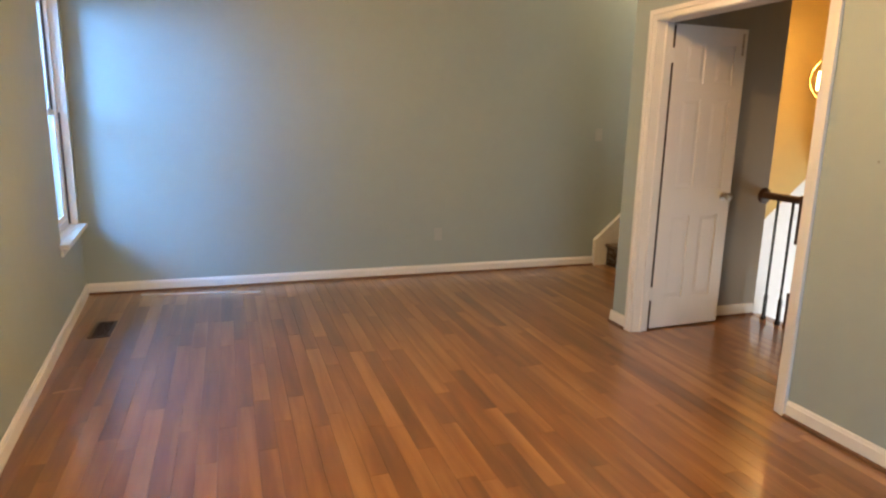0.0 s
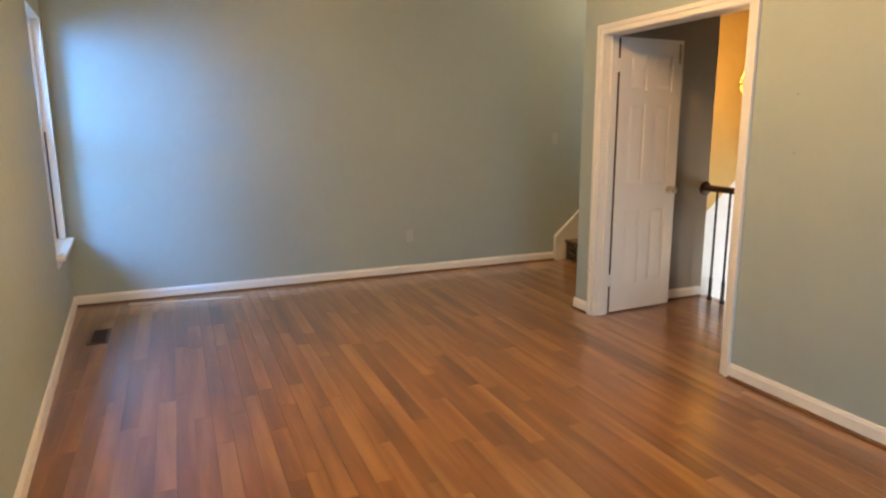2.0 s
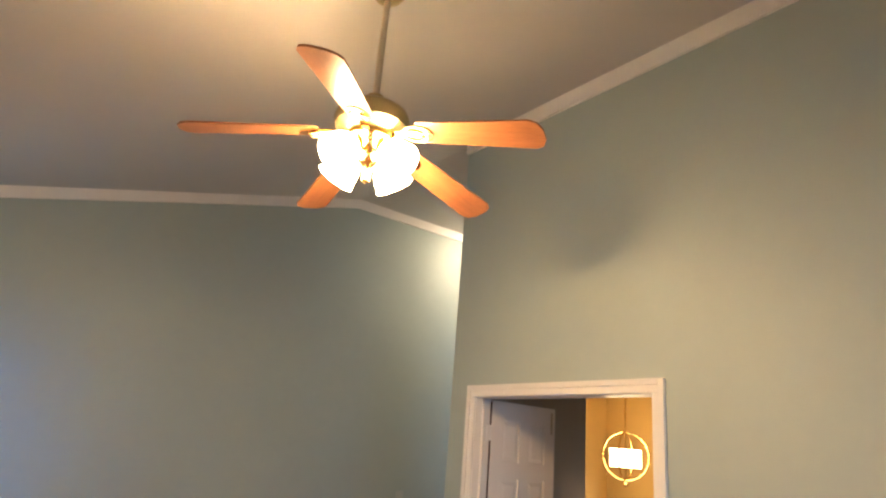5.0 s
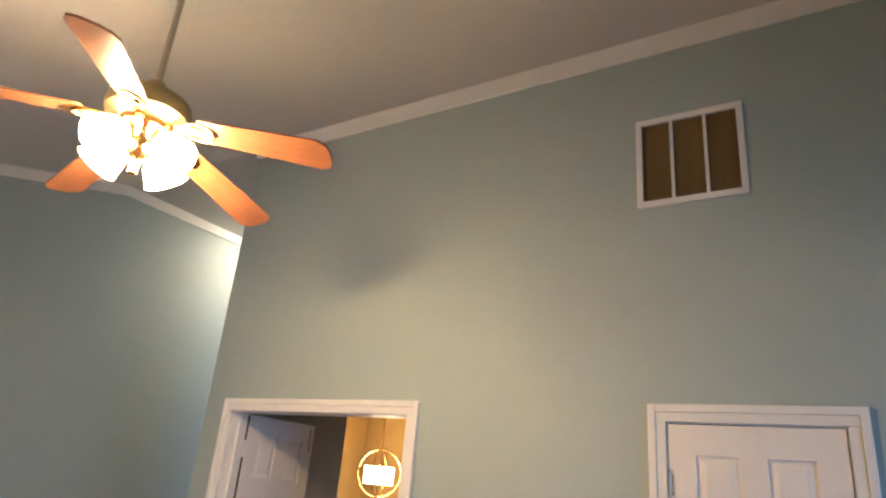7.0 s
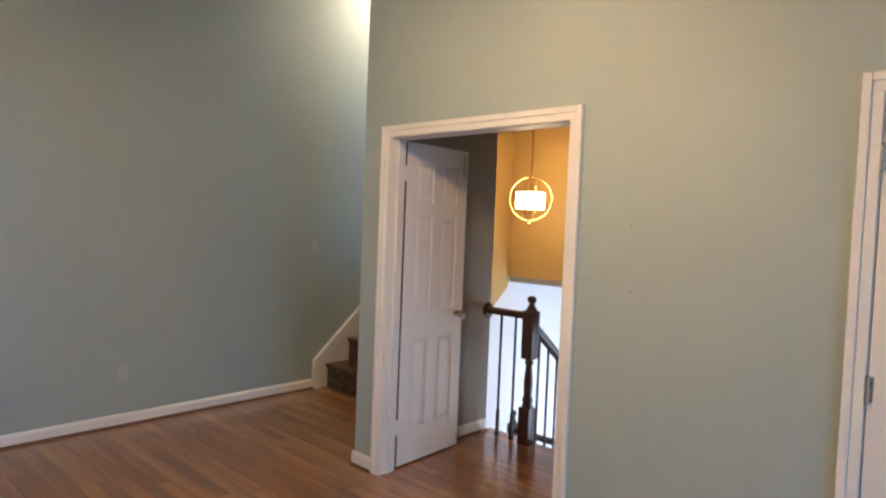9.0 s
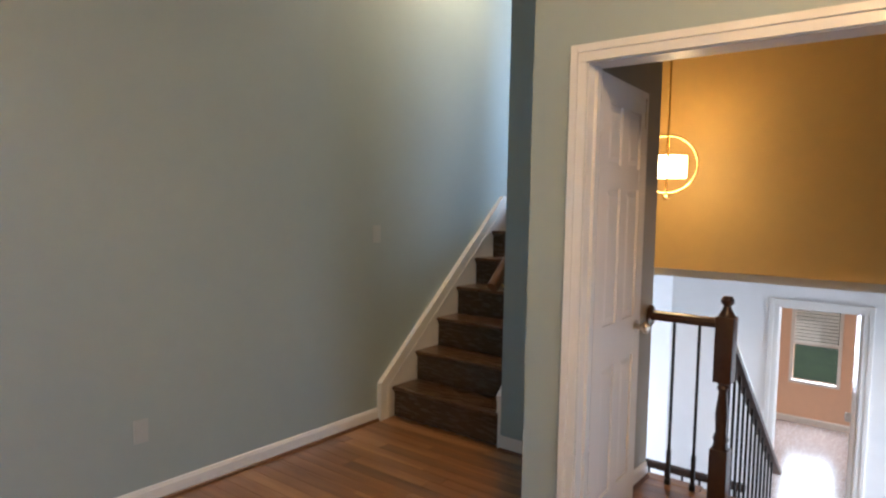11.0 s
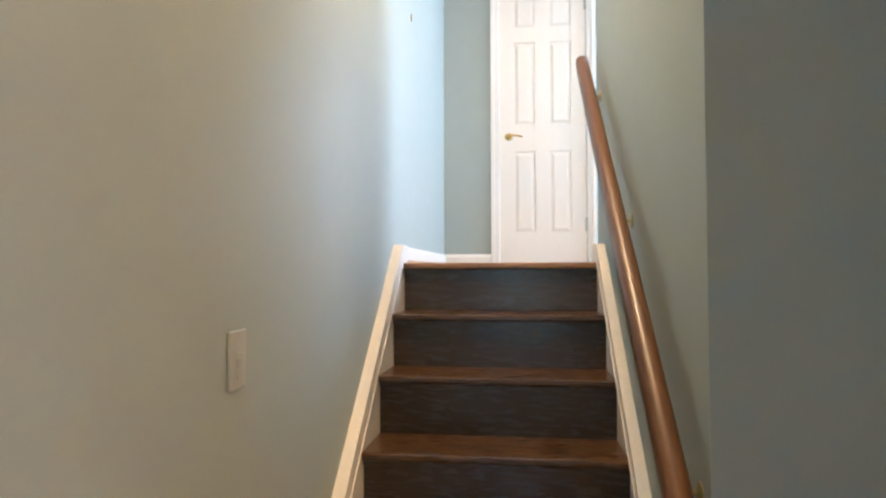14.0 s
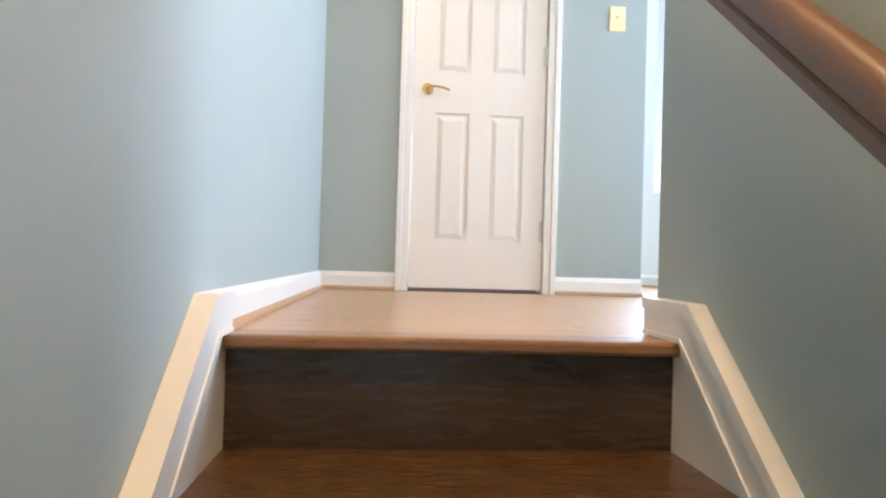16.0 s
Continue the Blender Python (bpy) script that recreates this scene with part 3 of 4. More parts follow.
# ---- windows ----
def window(name, y0, y1, z0, z1, label):
    w = empty(name, pose(0, 0, 0), label, "window", kind="structure")
    xo = XL - 0.12
    f = 0.045
    part("window_frame", boxes((xo, y0, z0, xo + 0.06, y0 + f, z1), (xo, y1 - f, z0, xo + 0.06, y1, z1), (xo, y0 + f, z0, xo + 0.06, y1 - f, z0 + f), (xo, y0 + f, z1 - f, xo + 0.06, y1 - f, z1)), VINYL, w)
    zm = (z0 + z1) / 2
    for nm, za, zb, dx in (("lower_sash", z0 + f, zm + 0.02, 0.026), ("upper_sash", zm - 0.02, z1 - f, 0.004)):
        s = part(nm, boxes((xo + dx, y0 + f, za, xo + dx + 0.02, y0 + f + 0.035, zb), (xo + dx, y1 - f - 0.035, za, xo + dx + 0.02, y1 - f, zb),
                           (xo + dx, y0 + f + 0.035, za, xo + dx + 0.02, y1 - f - 0.035, za + 0.035), (xo + dx, y0 + f + 0.035, zb - 0.035, xo + dx + 0.02, y1 - f - 0.035, zb)), VINYL, w)
        pane = part("pane", boxes((xo + dx + 0.008, y0 + f + 0.035, za + 0.035, xo + dx + 0.012, y1 - f - 0.035, zb - 0.035)), GLASS, s)
        pane.visible_shadow = False
    part("sash_channel", boxes((xo + 0.062, y1 - 0.016, z0 + 0.01, xo + 0.074, y1 - 0.0045, zm)), DARKSASH, w)
    part("sash_channel", boxes((xo + 0.0265, y1 - 0.052, zm + 0.02, xo + 0.040, y1 - 0.0455, z1 - 0.046)), DARKSASH, w)
    part("sash_lock", boxes((xo + 0.047, (y0 + y1) / 2 - 0.03, zm + 0.021, xo + 0.07, (y0 + y1) / 2 + 0.03, zm + 0.035)), VINYL, w)
    part("reveal_liner", boxes((xo + 0.061, y1 - 0.004, z0, XL + 0.002, y1 - 0.0005, z1), (xo + 0.061, y0 + 0.0005, z0, XL + 0.002, y0 + 0.004, z1), (xo + 0.061, y0 + 0.004, z1 - 0.004, XL + 0.002, y1 - 0.004, z1 - 0.0005)), TRIM, w)
    part("window_sill", boxes((xo + 0.06, y0 + 0.001, z0 - 0.03, XL, y1 - 0.001, z0), (XL, y0 - 0.05, z0 - 0.03, XL + 0.055, y1 + 0.05, z0), bev=0.004), TRIM, w, "white painted window stool")
    part("apron", boxes((XL, y0 - 0.02, z0 - 0.085, XL + 0.014, y1 + 0.02, z0 - 0.031), bev=0.003), TRIM, w)
    return w


west.append(window("window_1", W1[0], W1[1], 0.58, 2.21, "white double-hung window in a drywall recess with wooden stool"))
win3 = empty("window_3", pose(0, 0, 0), "bright white window with blinds rail in the lower room", "window", kind="structure")
part("window_frame", boxes((XW - 0.02, WY[0] - 0.04, WZ[0] - 0.04, XW, WY[0], WZ[1] + 0.04), (XW - 0.02, WY[1], WZ[0] - 0.04, XW, WY[1] + 0.04, WZ[1] + 0.04), (XW - 0.03, WY[0], WZ[0] - 0.04, XW, WY[1], WZ[0]), (XW - 0.02, WY[0], WZ[1], XW, WY[1], WZ[1] + 0.04), (XW - 0.01, WY[0], -0.29, XW + 0.02, WY[1], -0.25)), TRIM, win3)
pane = part("pane", boxes((XW + 0.04, WY[0], WZ[0], XW + 0.05, WY[1], WZ[1])), GLASS, win3)
pane.visible_shadow = False
for k in range(11):
    z = WZ[1] - 0.01 - k * 0.045
    part("blind_slat", boxes((XW - 0.055, WY[0] + 0.005, z - 0.035, XW - 0.052, WY[1] - 0.005, z)), BLIND, win3)
base_low = empty("baseboard_lower", pose(0, 0, 0), "white baseboard in the lower room", "baseboard", kind="structure")
moulding("board", XW, 2.7, XW, 4.9, ZLOW, 0.09, BD, base_low, -1, 0)

# the west wall is not quite square to the north wall
turn = Matrix.Translation((XL, YF, 0)) @ Matrix.Rotation(radians(3.6), 4, "Z") @ Matrix.Translation((-XL, -YF, 0))
for ob in west:
    ob.matrix_basis = turn @ ob.matrix_basis

# ---- stairs up ----
stairs = empty("stairs_up", pose(0, 0, 0), "dark stained wooden stairs with seven risers and white skirts", "stairs", kind="structure")
for k in range(7):
    x, z = NX + RUN * k, RISE * (k + 1)
    part("riser", boxes((x + 0.026, YR + 0.012, z - RISE, x + 0.044, YF - 0.018, z - 0.027)), RISER, stairs)
    if k < 6:
        bm = boxes((x, YR + 0.012, z - 0.026, x + RUN + 0.043, YF - 0.018, z), bev=0.008)
        part("tread", bm, TREAD, stairs)
        part("cove", boxes((x + 0.014, YR + 0.012, z - 0.042, x + 0.0255, YF - 0.018, z - 0.0265)), RISER, stairs)
part("landing_nosing", boxes((NX + RUN * 6, YR + 0.028, ZU - 0.027, NX + RUN * 6 + 0.09, YF - 0.0005, ZU + 0.0015), bev=0.008), NOSING, stairs, "brown oak nosing")
part("carriage", boxes(*[(NX + RUN * k + 0.045, YR + 0.062, 0, NX + RUN * 6 + 0.03, YF - 0.02, RISE * (k + 1) - 0.028) for k in range(6)]), GAP, stairs)


def nose(x):
    return RISE + RISE / RUN * (x - NX)


def skirt(yw, out, xs, xe, top, pad):
    """White skirt board with a moulded cap on the wall face yw; it stands out by the sign of out."""
    k, zt = RISE / RUN, ZU + 0.080
    made = []

    def layer(name, hi, lo, d, drop):
        """A strip between two lines above the nosings, level on the landing."""
        a, b = (zt - drop[0] - RISE - hi) / k + NX, (zt - drop[1] - RISE - lo) / k + NX
        bm = bmesh.new()
        if xs < 3.95:
            w0, w1 = drop[0], drop[1]
            pts = [(xs + w0, 0.0), (xs + w1, 0.0), (xs + w1, nose(xs + w1) + lo), (b, zt - drop[1]), (xe, zt - drop[1]), (xe, zt - drop[0]), (a, zt - drop[0]), (xs + w0, nose(xs + w0) + hi)]
        else:
            pts = [(xs, nose(xs) + lo), (b, zt - drop[1]), (xe, zt - drop[1]), (xe, zt - drop[0]), (a, zt - drop[0]), (xs, nose(xs) + hi)]
        prism(bm, pts, "y", yw, yw + out * d)
        made.append(part(name, bm, TRIM, stairs))

    layer("skirt_cap", top, top - 0.030, pad + 0.014, (0.0, 0.022))
    layer("skirt_face", top - 0.030, top - 0.098, pad + 0.009, (0.022, 0.068))
    layer("skirt_bead", top - 0.098, top - 0.110, pad + 0.012, (0.068, 0.077))
    bm = bmesh.new()
    x0 = xs + 0.077 if xs < 3.95 else xs
    b = (ZU + 0.015 - RISE - top + 0.110) / k + NX
    prism(bm, [(x0, 0.0), (NX + 0.5, 0.0), (xe, ZU - 0.25), (xe, ZU + 0.015), (b, ZU + 0.015), (x0, nose(x0) + top - 0.110)], "y", yw, yw + out * pad)
    made.append(part("skirt_board", bm, TRIM, stairs))
    return made


skirt(YF, -1, 3.882, 5.50, 0.158, 0.026)
for ob in skirt(YR, 1, XS, 5.617, 0.126, 0.022):
    ob.matrix_basis = Matrix.Translation((XS, YR, 0)) @ Matrix.Rotation(math.atan(TURN), 4, "Z") @ Matrix.Translation((-XS, -YR, 0))

# handrail on the stair wall
rail = empty("handrail", pose(XS, YR, 0, 0, 0, 1.15), "brown varnished wooden handrail on metal wall brackets", "handrail")
SR = 0.868
ang = math.atan(SR)
bm = bmesh.new()
L = 1.64 / math.cos(ang)
half = ((0.021, -0.036), (0.0235, -0.019), (0.0190, -0.014), (0.0265, -0.008), (0.0285, 0.006), (0.027, 0.020), (0.022, 0.031), (0.013, 0.037), (0.005, 0.039))
prism(bm, list(half) + [(-y, z) for y, z in reversed(half)], "x", 0, L)
part("rail", bm, RAILW, rail, smooth=True, m=pose(-0.028, 0.068, 0.995, 0, -math.degrees(ang), 0))
for d in (0.07, 0.80, 1.50):
    bm = bmesh.new()
    z = 1.018 + d * SR
    tube(bm, [(d, 0.0, z - 0.085), (d, 0.035, z - 0.085), (d, 0.060, z - 0.07), (d, 0.070, z - 0.036)], 0.006)
    bracket = part("bracket", bm, OLDBRASS, rail, "metal wall bracket", smooth=True)
    bm = bmesh.new()
    lathe(bm, [(0, 0), (0.026, 0), (0.026, 0.004), (0.012, 0.009), (0, 0.010)], 16, pose(d, 0, z - 0.085, -90))
    part("wall_plate", bm, OLDBRASS, bracket, smooth=True)


# ---- ceiling fan ----
FX, FY, FZ = 1.445, 2.635, 2.685
fan = empty("ceiling_fan", pose(FX, FY, FZ), "brass ceiling fan with five cherry blades and lit glass shades", "ceiling fan")
zc = slope(FX) - FZ
bm = bmesh.new()
lathe(bm, [(0, zc + 0.02), (0.07, zc + 0.02), (0.07, zc - 0.03), (0.066, zc - 0.05), (0.045, zc - 0.075), (0.02, zc - 0.085), (0, zc - 0.085)], 28)
part("canopy", bm, OLDBRASS, fan, smooth=True)
bm = bmesh.new()
tube(bm, [(0, 0, 0.21), (0, 0, zc - 0.08)], 0.0125, 12)
part("downrod", bm, PALEBRASS, fan, smooth=True)
bm = bmesh.new()
lathe(bm, [(0, 0.23), (0.03, 0.23), (0.035, 0.20), (0.09, 0.185), (0.125, 0.16), (0.135, 0.13), (0.130, 0.10), (0.10, 0.082), (0.075, 0.07), (0, 0.07)], 32)
part("motor_housing", bm, OLDBRASS, fan, smooth=True)
bm = bmesh.new()
lathe(bm, [(0, 0.072), (0.085, 0.068), (0.088, 0.05), (0.06, 0.03), (0.052, 0.015), (0.05, 0.0), (0.055, -0.015), (0.05, -0.03), (0.03, -0.045), (0.016, -0.06), (0.012, -0.09), (0.016, -0.10), (0, -0.11)], 28)
part("light_fitter", bm, BRASS, fan, smooth=True)
for k in range(5):
    m = pose(0, 0, 0, 0, 0, 10 + 72 * k)
    bm = bmesh.new()
    out = [(0.20, -0.052), (0.60, -0.068), (0.625, -0.055), (0.638, -0.025), (0.638, 0.025), (0.625, 0.055), (0.60, 0.068), (0.20, 0.052), (0.185, 0.035), (0.185, -0.035)]
    prism(bm, out, "z", -0.003, 0.003)
    part("blade", bm, CHERRY, fan, "cherry-stained wooden blade", m=m @ pose(0, 0, 0.090, -12, 9, 0))
    bm = bmesh.new()
    prism(bm, [(0.075, -0.014), (0.13, -0.014), (0.16, -0.036), (0.20, -0.042), (0.235, -0.028), (0.25, 0), (0.235, 0.028), (0.20, 0.042), (0.16, 0.036), (0.13, 0.014), (0.075, 0.014)], "z", -0.006, 0.0)
    for sgn in (-1, 1):
        tube(bm, [(0.14, sgn * 0.012, -0.008), (0.17, sgn * 0.026, -0.010), (0.20, sgn * 0.024, -0.010), (0.215, sgn * 0.010, -0.009), (0.195, sgn * 0.006, -0.009)], 0.004, 6)
    part("blade_iron", bm, BRASS, fan, "ornate polished brass blade iron", m=m @ pose(0, 0, 0.086, -12, 9, 0))
for k in range(4):
    m = pose(0, 0, 0.045, 0, 0, 16 + 90 * k)
    bm = bmesh.new()
    tube(bm, [(0.045, 0, -0.045), (0.058, 0, -0.036), (0.070, 0, -0.036), (0.080, 0, -0.040)], 0.007)
    lathe(bm, [(0, 0.0), (0.018, 0.0), (0.022, -0.016), (0, -0.018)], 14, pose(0.076, 0, -0.036, 0, -54, 0))
    arm = part("lamp_arm", bm, BRASS, fan, smooth=True, m=m)
    bm = bmesh.new()
    lathe(bm, [(0.020, 0.0), (0.034, -0.012), (0.052, -0.034), (0.060, -0.060), (0.060, -0.076), (0.068, -0.096), (0.064, -0.096), (0.055, -0.076), (0.055, -0.060), (0.047, -0.036), (0.029, -0.015), (0.015, -0.002)], 20, pose(0.078, 0, -0.036, 0, -47, 0) @ Matrix.Scale(1.04, 4))
    part("shade", bm, SHADE, arm, "glowing frosted tulip glass shade", smooth=True)
    bulb = new("fan_bulb", bpy.data.lights.new("fan_bulb", "POINT"))
    bulb.data.energy, bulb.data.color, bulb.data.shadow_soft_size = 37, (1.0, 0.62, 0.28), 0.025
    bulb.location = fan.matrix_basis @ m @ Vector((0.078 + 0.048 * 0.73, 0, -0.036 - 0.048 * 0.68))

# ---- ceiling light over the stairs ----
cl = empty("ceiling_light", pose(4.60, 5.20, ZFLAT), "round flush ceiling light with a warm glowing glass bowl", "ceiling light")
bm = bmesh.new()
lathe(bm, [(0, 0), (0.15, 0), (0.15, -0.02), (0.14, -0.03), (0, -0.03)], 28)
part("base", bm, BRASS, cl, smooth=True)
bm = bmesh.new()
lathe(bm, [(0.02, -0.031), (0.135, -0.031), (0.125, -0.06), (0.09, -0.085), (0.04, -0.10), (0, -0.103)], 28)
part("bowl", bm, BOWL, cl, "glowing frosted glass bowl", smooth=True)

# ---- air grille high on the wall ----
gr = empty("return_air_grille", pose(XR, 1.250, 2.952), "white framed return air grille with a brown filter", "air vent")
gw, gh = 0.224, 0.436
part("frame", boxes((-0.012, -gw, 0, 0.0, gw, 0.028), (-0.012, -gw, gh - 0.028, 0.0, gw, gh), (-0.012, -gw, 0.028, 0.0, -gw + 0.026, gh - 0.028), (-0.012, gw - 0.026, 0.028, 0.0, gw, gh - 0.028), bev=0.002), TRIM, gr)
for y in (-0.07, 0.07):
    part("bar", boxes((-0.010, y - 0.006, 0.028, 0.004, y + 0.006, gh - 0.028)), TRIM, gr)
part("filter", boxes((0.02, -0.2, 0.028, 0.035, 0.2, gh - 0.028)), FILTER, gr, "brown mesh filter")
for k in range(25):
    z = 0.034 + k * 0.0152
    bm = bmesh.new()
    prism(bm, [(0.002, 0.0), (0.004, 0.0), (0.015, -0.008), (0.013, -0.008)], "y", -0.198, 0.198)
    part("slat", bm, FILTER, gr, m=pose(0, 0, z + 0.008))

# ---- hall: guard rail, newels, stairs down ----
NXW, NYW = 4.182, 3.555


def newel(parent, m, h, s=0.045):
    bm = boxes((-s, -s, 0, s, s, 0.25 * h), (-s, -s, 0.58 * h, s, s, 0.90 * h), bev=0.004)
    lathe(bm, [(0.0, 0.25 * h), (s * 0.95, 0.25 * h), (s * 0.75, 0.28 * h), (s * 0.9, 0.30 * h), (s * 0.62, 0.33 * h), (s * 0.75, 0.42 * h), (s * 0.48, 0.53 * h), (s * 0.7, 0.55 * h), (s * 0.55, 0.565 * h), (s * 0.9, 0.58 * h), (0, 0.58 * h)], 16)
    post = part("newel_post", bm, DARKW, parent, smooth=True, m=m)
    bm = bmesh.new()
    lathe(bm, [(0.0, 0.901 * h), (s * 0.95, 0.901 * h), (s * 0.5, 0.935 * h), (s * 0.4, 0.95 * h), (s * 0.7, 0.965 * h), (s * 0.75, 0.98 * h), (s * 0.45, 0.998 * h), (0, h)], 16)
    part("finial", bm, DARKW, post, smooth=True)
    return post


guard = empty("stair_railing", pose(NXW, NYW, 0), "dark wooden newel and rails with thin black iron balusters", "railing")
newel(guard, pose(0, 0, 0), 1.06)


def railprof():
    return [(-0.028, -0.022), (0.028, -0.022), (0.032, 0.0), (0.024, 0.020), (0.0, 0.027), (-0.024, 0.020), (-0.032, 0.0)]


bm = bmesh.new()
prism(bm, railprof(), "y", 0.04, 0.380)
part("rail", bm, DARKW, guard, m=pose(0, 0, 0.915))
bm = bmesh.new()
lathe(bm, [(0, 0), (0.058, 0), (0.060, 0.008), (0.045, 0.018), (0, 0.018)], 20, pose(0, 0.395, 0.91, 90))
part("rosette", bm, DARKW, guard, smooth=True)


def baluster(parent, x, y, z0, z1):
    bar = part("baluster", boxes((x - 0.0065, y - 0.0065, z0, x + 0.0065, y + 0.0065, z1), (x - 0.010, y - 0.010, z0 + 0.031, x + 0.010, y + 0.010, z0 + 0.19)), IRON, parent)
    part("shoe", boxes((x - 0.013, y - 0.013, z0, x + 0.013, y + 0.013, z0 + 0.03)), IRON, bar)


for y in (0.13, 0.26):
    baluster(guard, 0, y, 0.0, 0.895)
sl = 0.77
bm = bmesh.new()
prism(bm, railprof(), "y", 0.0, 1.62 * math.hypot(1, sl))
part("rail", bm, DARKW, guard, m=Matrix.Translation((0.045, 0, 0.84)) @ Matrix.Rotation(math.atan(sl), 4, "Y") @ Matrix.Rotation(radians(-90), 4, "Z"))
for k in range(12):
    x = 0.12 + 0.121 * k
    step = min(int((x + 0.03 + 0.25) / 0.25), 8)
    baluster(guard, x, 0, -RISE * 1.02 * step, 0.82 - sl * (x - 0.045))
down = empty("stairs_down", pose(4.25, 2.6, 0), "brown wooden stairs going down to the foyer", "stairs", kind="structure")
RD = -ZLOW / 8
for k in range(8):
    z = -RD * (k + 1)
    if k < 7:
        part("tread", boxes((0.25 * k - 0.02, 0, z - 0.026, 0.25 * (k + 1) + 0.0, 1.05, z), bev=0.005), OAKX, down)
    part("riser", boxes((0.25 * k - 0.019, 0.002, z + 0.001, 0.25 * k - 0.001, 1.048, z + RD - 0.0265)), WHITEWALL, down)
part("stringer", boxes((0, 1.052, -0.3, 0.02, 1.07, -0.02)), WHITEWALL, down)
part("floor_nosing", boxes((-0.06, 0, -0.026, 0.0, 1.05, 0.003), (-0.06, 1.05, -0.026, 0.02, 1.349, 0.003), bev=0.006), OAKX, down)
part("fascia", boxes((-0.03, 1.075, -0.30, 0.0, 1.349, -0.027)), WHITEWALL, down)

low = empty("lower_railing", pose(5.15, 4.37, ZLOW), "dark low railing with a newel in the foyer below", "railing")
newel(low, pose(0, 0, 0), 1.24, 0.04)
bm = bmesh.new()
prism(bm, railprof(), "y", -0.75, -0.03)
part("rail", bm, DARKW, low, m=pose(0, 0, 1.06))
for k in range(6):
    baluster(low, 0, -0.12 - 0.115 * k, 0, 1.04)

# ---- chandelier ----
ch = empty("chandelier", pose(4.95, 4.15, 1.785), "gold ring chandelier with a glowing drum shade on a rod", "chandelier")
for a in (20, 110):
    bm = bmesh.new()
    tube(bm, [(0.188 * math.cos(t * math.tau / 40), 0, 0.188 * math.sin(t * math.tau / 40)) for t in range(40)], 0.0065, 8, closed=True)
    part("ring", bm, BRASS, ch, smooth=True, m=pose(0, 0, 0, 0, 0, a))
bm = bmesh.new()
tube(bm, [(0, 0, -0.20), (0, 0, ZHALL - 1.785 - 0.02)], 0.007)
lathe(bm, [(0, -0.235), (0.014, -0.225), (0.018, -0.21), (0.01, -0.195), (0, -0.19)], 14)
part("rod", bm, BRASS, ch, smooth=True)
bm = bmesh.new()
lathe(bm, [(0, ZHALL - 1.785), (0.06, ZHALL - 1.785), (0.06, ZHALL - 1.805), (0.02, ZHALL - 1.825), (0, ZHALL - 1.825)], 20)
part("canopy", bm, BRASS, ch, smooth=True)
bm = bmesh.new()
lathe(bm, [(0.02, -0.085), (0.12, -0.085), (0.122, -0.083), (0.122, 0.050), (0.12, 0.052), (0.117, 0.050), (0.117, -0.079), (0.02, -0.079)], 28)
part("shade", bm, DRUM, ch, "glowing cream drum shade", smooth=True)

# ---- small things ----
def plate(name, m, w, h, material, label, kindof):
    """A wall plate in the x-z plane looking to -y."""
    p = empty(name, m, label, "wall plate")
    part("plate", boxes((-w / 2, -0.006, -h / 2, w / 2, 0, h / 2), bev=0.0025), material, p)
    if kindof == "toggle":
        part("toggle", boxes((-0.005, -0.016, 0.002, 0.005, -0.005, 0.014), (-0.008, -0.0075, -0.014, 0.008, -0.005, 0.014)), material, p)
    else:
        for z in (-0.02, 0.02):
            bm = bmesh.new()
            lathe(bm, [(0, 0), (0.017, 0), (0.016, 0.0025), (0, 0.003)], 16, pose(0, -0.005, z, 90))
            part("socket", bm, material, p)
    for z in ((-h * 0.30, h * 0.30) if kindof == "toggle" else (0,)):
        bm = bmesh.new()
        lathe(bm, [(0, 0), (0.0032, 0), (0.0028, 0.0012), (0, 0.0014)], 8, pose(0, -0.0058, z, 90))
        part("screw", bm, NICKEL, p)
    return p


plate("light_switch", pose(3.857, YF, 1.289), 0.074, 0.116, PLASTIC, "pale grey light switch plate on the stair wall", "toggle")
plate("wall_outlet", pose(2.24, YF, 0.375), 0.072, 0.116, PLASTIC, "pale grey electrical outlet low on the wall", "outlet")
plate("light_switch", pose(7.115, 4.391, 2.772, 0, 0, -90), 0.074, 0.116, IVORY, "ivory light switch plate beside the landing door", "toggle")

reg = empty("floor_register", pose(-0.385, 4.79, 0), "brown metal floor register set in the boards", "floor vent")
part("frame", boxes((-0.065, -0.165, 0, -0.045, 0.165, 0.005), (0.045, -0.165, 0, 0.065, 0.165, 0.005), (-0.045, -0.165, 0, 0.045, -0.145, 0.005), (-0.045, 0.145, 0, 0.045, 0.165, 0.005)), REGIST, reg)
for k in range(17):
    part("slat", boxes((-0.045, -0.138 + k * 0.0168, 0.0, 0.045, -0.130 + k * 0.0168, 0.004)), REGIST, reg)
# thin dark sheet on the boards stands for the shaded duct below
part("well_shade", boxes((-0.046, -0.146, 0.0003, 0.046, 0.146, 0.0012)), DARKSASH, reg)

strip = empty("loose_trim_strip", pose(-0.247, 5.60, 0.0, 0, 0, -8.5), "loose white strip of shoe moulding lying on the floor", "trim strip")
bm = bmesh.new()
prism(bm, [(0, 0), (0.010, 0), (0.009, 0.006), (0.004, 0.009), (0, 0.008)], "x", 0, 0.90)
part("strip", bm, TRIM, strip)
for y, z in ((2.268, 1.569), (2.258, 1.281)):
    hole = empty("wall_anchor", pose(XR, y, z), "small grey screw anchor in the painted wall", "wall anchor", "anchors in the door wall")
    bm = bmesh.new()
    lathe(bm, [(0, 0), (0.005, 0), (0.004, 0.002), (0.002, 0.0025), (0, 0.0015)], 12, pose(0, 0, 0, 0, -90, 0))
    part("anchor", bm, ANCHOR, hole)

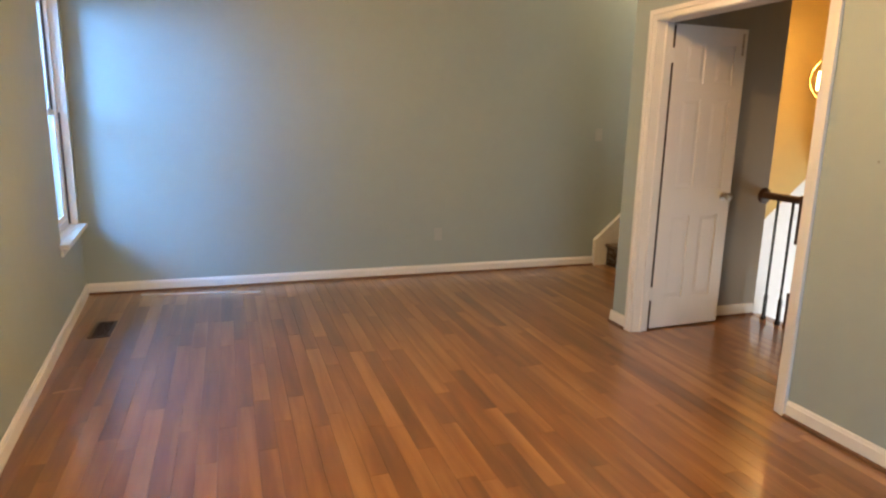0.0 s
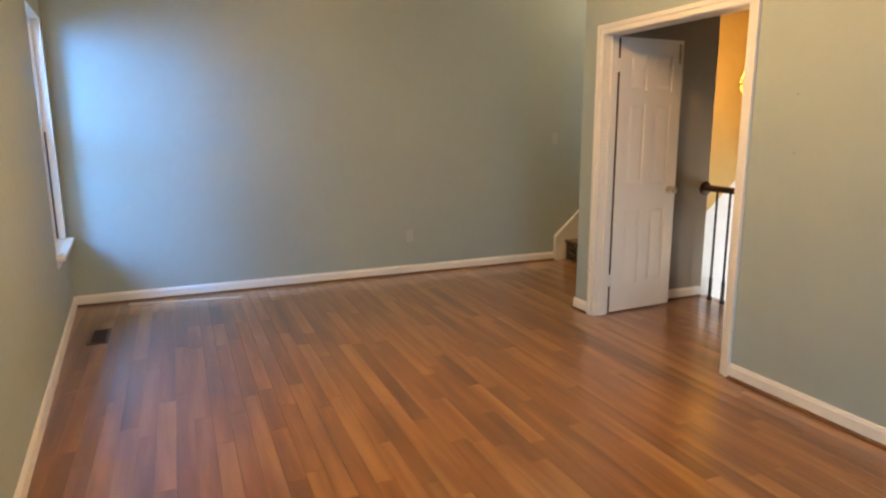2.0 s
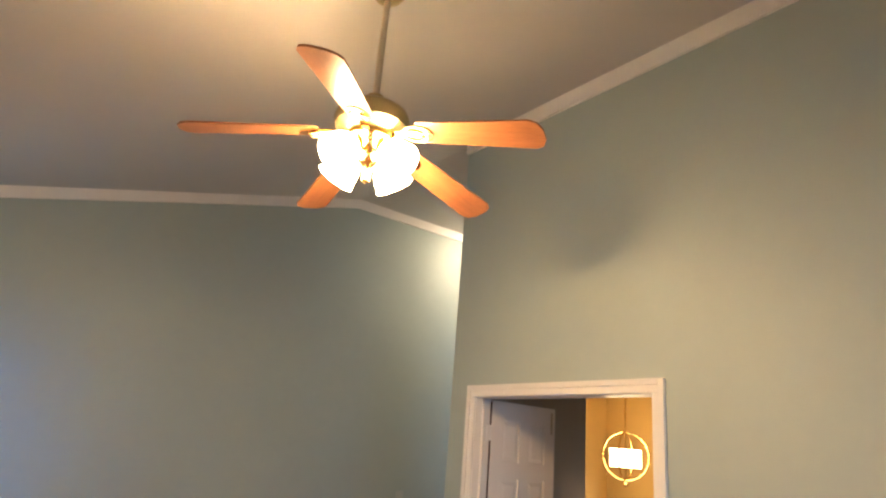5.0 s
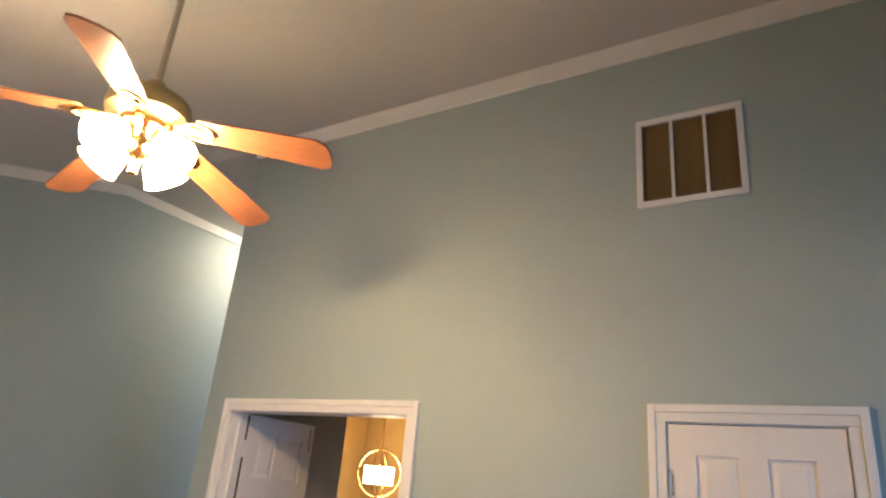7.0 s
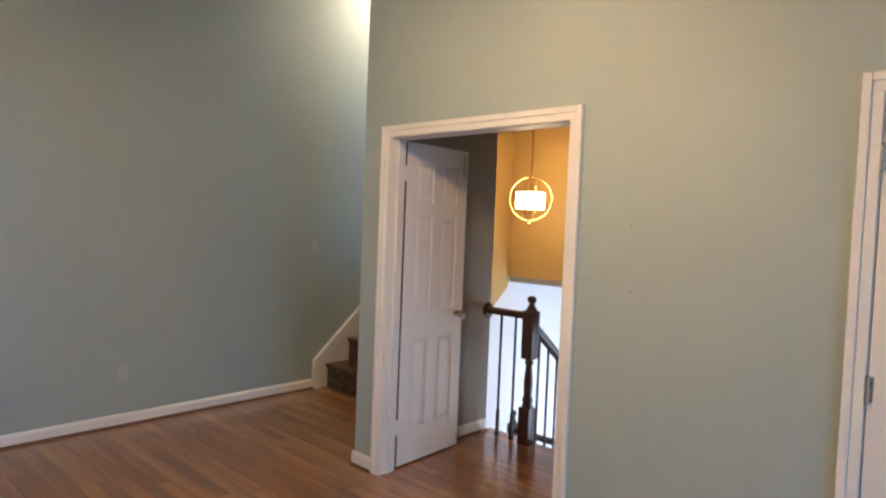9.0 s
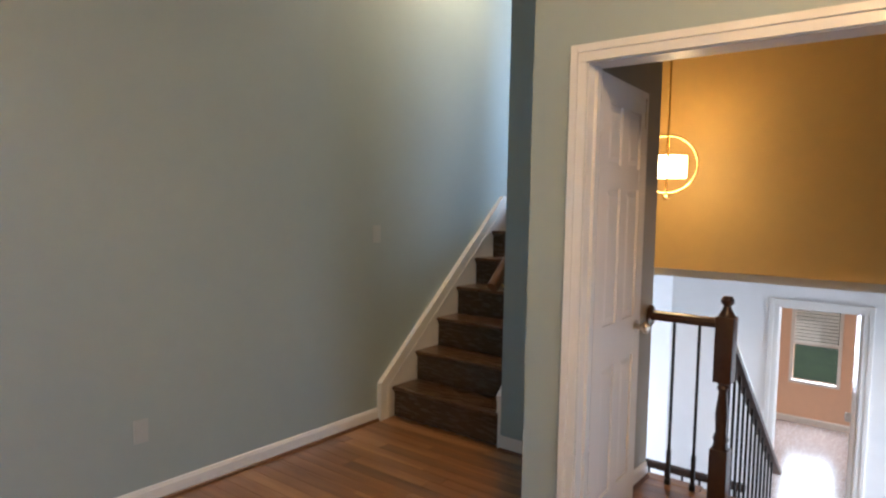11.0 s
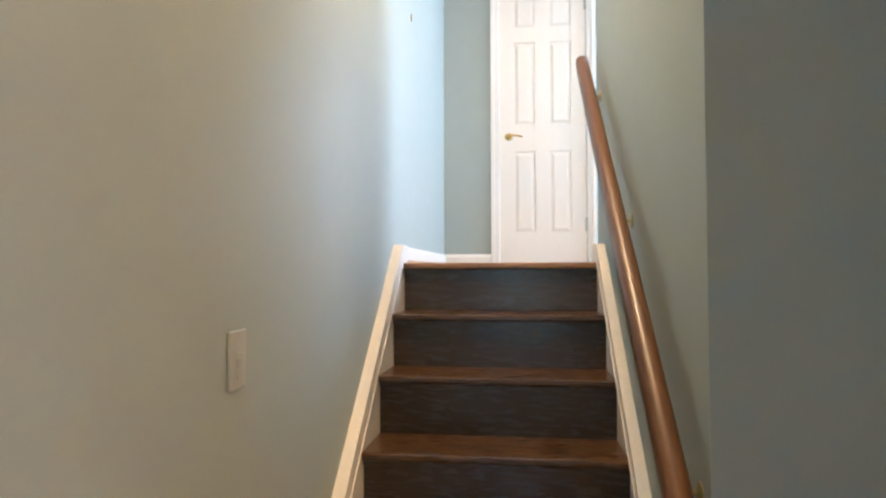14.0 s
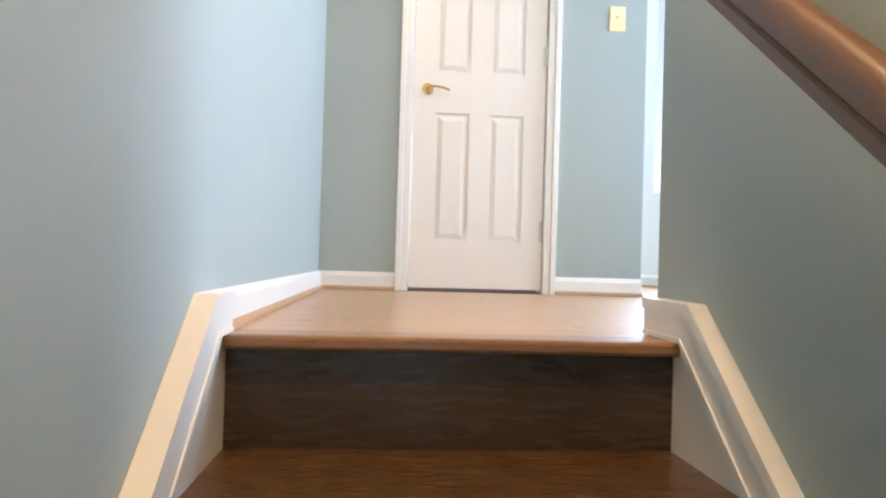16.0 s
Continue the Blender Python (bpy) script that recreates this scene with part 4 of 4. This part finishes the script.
mark = empty("wall_anchor", pose(5.799, YF, 2.757, 0, 0, 90), "small grey screw anchor in the stair wall", "wall anchor")
bm = boxes((-0.004, -0.006, -0.018, 0.0, 0.006, 0.018))
part("anchor", bm, OLDBRASS, mark)
sliver = empty("wood_splinter", pose(-0.45, 3.78, 0, 0, 0, 12), "thin pale wood splinter lying on the floor", "splinter")
bm = bmesh.new()
prism(bm, [(0, 0), (0.11, 0.004), (0.13, 0.010), (0.10, 0.012), (0.02, 0.009)], "z", 0.0, 0.004)
part("sliver", bm, LIGHTOAK, sliver)

# ---- floor boards ----
rng = random.Random(4)
BW = 0.083
shared = {}


def board(L, parent, x, y, z, material, w=BW):
    key = (round(L, 2), material.name, w)
    if key not in shared:
        bm = bmesh.new()
        g, e = 0.0003, 0.0007
        x0, x1, y0, y1 = g, w - g, g, key[0] - g
        lo = [bm.verts.new(p) for p in ((x0, y0, -0.012), (x1, y0, -0.012), (x1, y1, -0.012), (x0, y1, -0.012))]
        md = [bm.verts.new(p) for p in ((x0, y0, -e), (x1, y0, -e), (x1, y1, -e), (x0, y1, -e))]
        hi = [bm.verts.new(p) for p in ((x0 + e, y0 + e, 0), (x1 - e, y0 + e, 0), (x1 - e, y1 - e, 0), (x0 + e, y1 - e, 0))]
        bm.faces.new(hi)
        for a, b in ((lo, md), (md, hi)):
            for k in range(4):
                bm.faces.new((a[k], a[(k + 1) % 4], b[(k + 1) % 4], b[k]))
        me = bpy.data.meshes.new("plank")
        bm.to_mesh(me)
        bm.free()
        me.materials.append(material)
        shared[key] = me
    ob = new("plank", shared[key])
    ob.parent = parent
    ob.location = (x, y, z)
    return ob


cols = int((XR - XL) / BW) + 1
for c in range(cols):
    x = XL + c * BW
    w = BW if x + BW <= XR else round(XR - x, 4)
    y = 0.4 - rng.uniform(0, 0.8)
    while y < YF - 0.01:
        L = min(rng.choice((0.5, 0.7, 0.8, 0.9, 1.0, 1.1, 1.2, 1.3)), round(YF - y, 2))
        if YF - y - L < 0.2:
            L = round(YF - y - 0.002, 2)
        if x + BW > XL + (YF - y) * 0.06 - 0.1:
            board(L, floor, x, y, 0, OAK, w)
        y += L


def board_field(name, parent, x0, x1, y0, y1, z, material):
    """Boards too far or too many to tell apart, as one mesh with real joints."""
    bm = bmesh.new()
    x = x0
    while x < x1 - 0.005:
        w = min(BW, x1 - x)
        y = y0 - rng.uniform(0, 0.7)
        while y < y1:
            L = rng.uniform(0.5, 1.2)
            a, b = max(y, y0), min(y + L, y1)
            if b - a > 0.01:
                box(bm, x + 0.0009, a + 0.0009, z - 0.012, x + w - 0.0009, b - 0.0009, z)
            y += L
        x += w
    ob = part(name, bm, material, parent)
    return tagged(ob, kind="stuff")


board_field("strips", floor, XL, XR, YB, -0.5, 0, OAKX)
board_field("strips", floor, XR, 4.19, 1.6, 3.95, 0, OAKX)
board_field("strips", floor, XR, NX + 0.026, YE, YF, 0, OAKX)
board_field("strips", landing, 5.62, 8.3, 2.48, 3.25, ZU, LIGHTOAK)
board_field("strips", landing, 7.115, 8.3, 3.25, 4.25, ZU, LIGHTOAK)
for c in range(20):
    x = NX + RUN * 6 + 0.09 + c * BW
    w = BW if x + BW < 7.115 else 7.115 - x
    if w < 0.01:
        break
    y = 3.25 if c % 2 else 3.252
    while y < YF - 0.01:
        L = min(rng.choice((0.6, 0.8, 0.9, 1.1)), round(YF - y, 2))
        if YF - y - L < 0.2:
            L = round(YF - y - 0.002, 2)
        board(L, landing, x, y, ZU, LIGHTOAK, round(w, 4))
        y += L
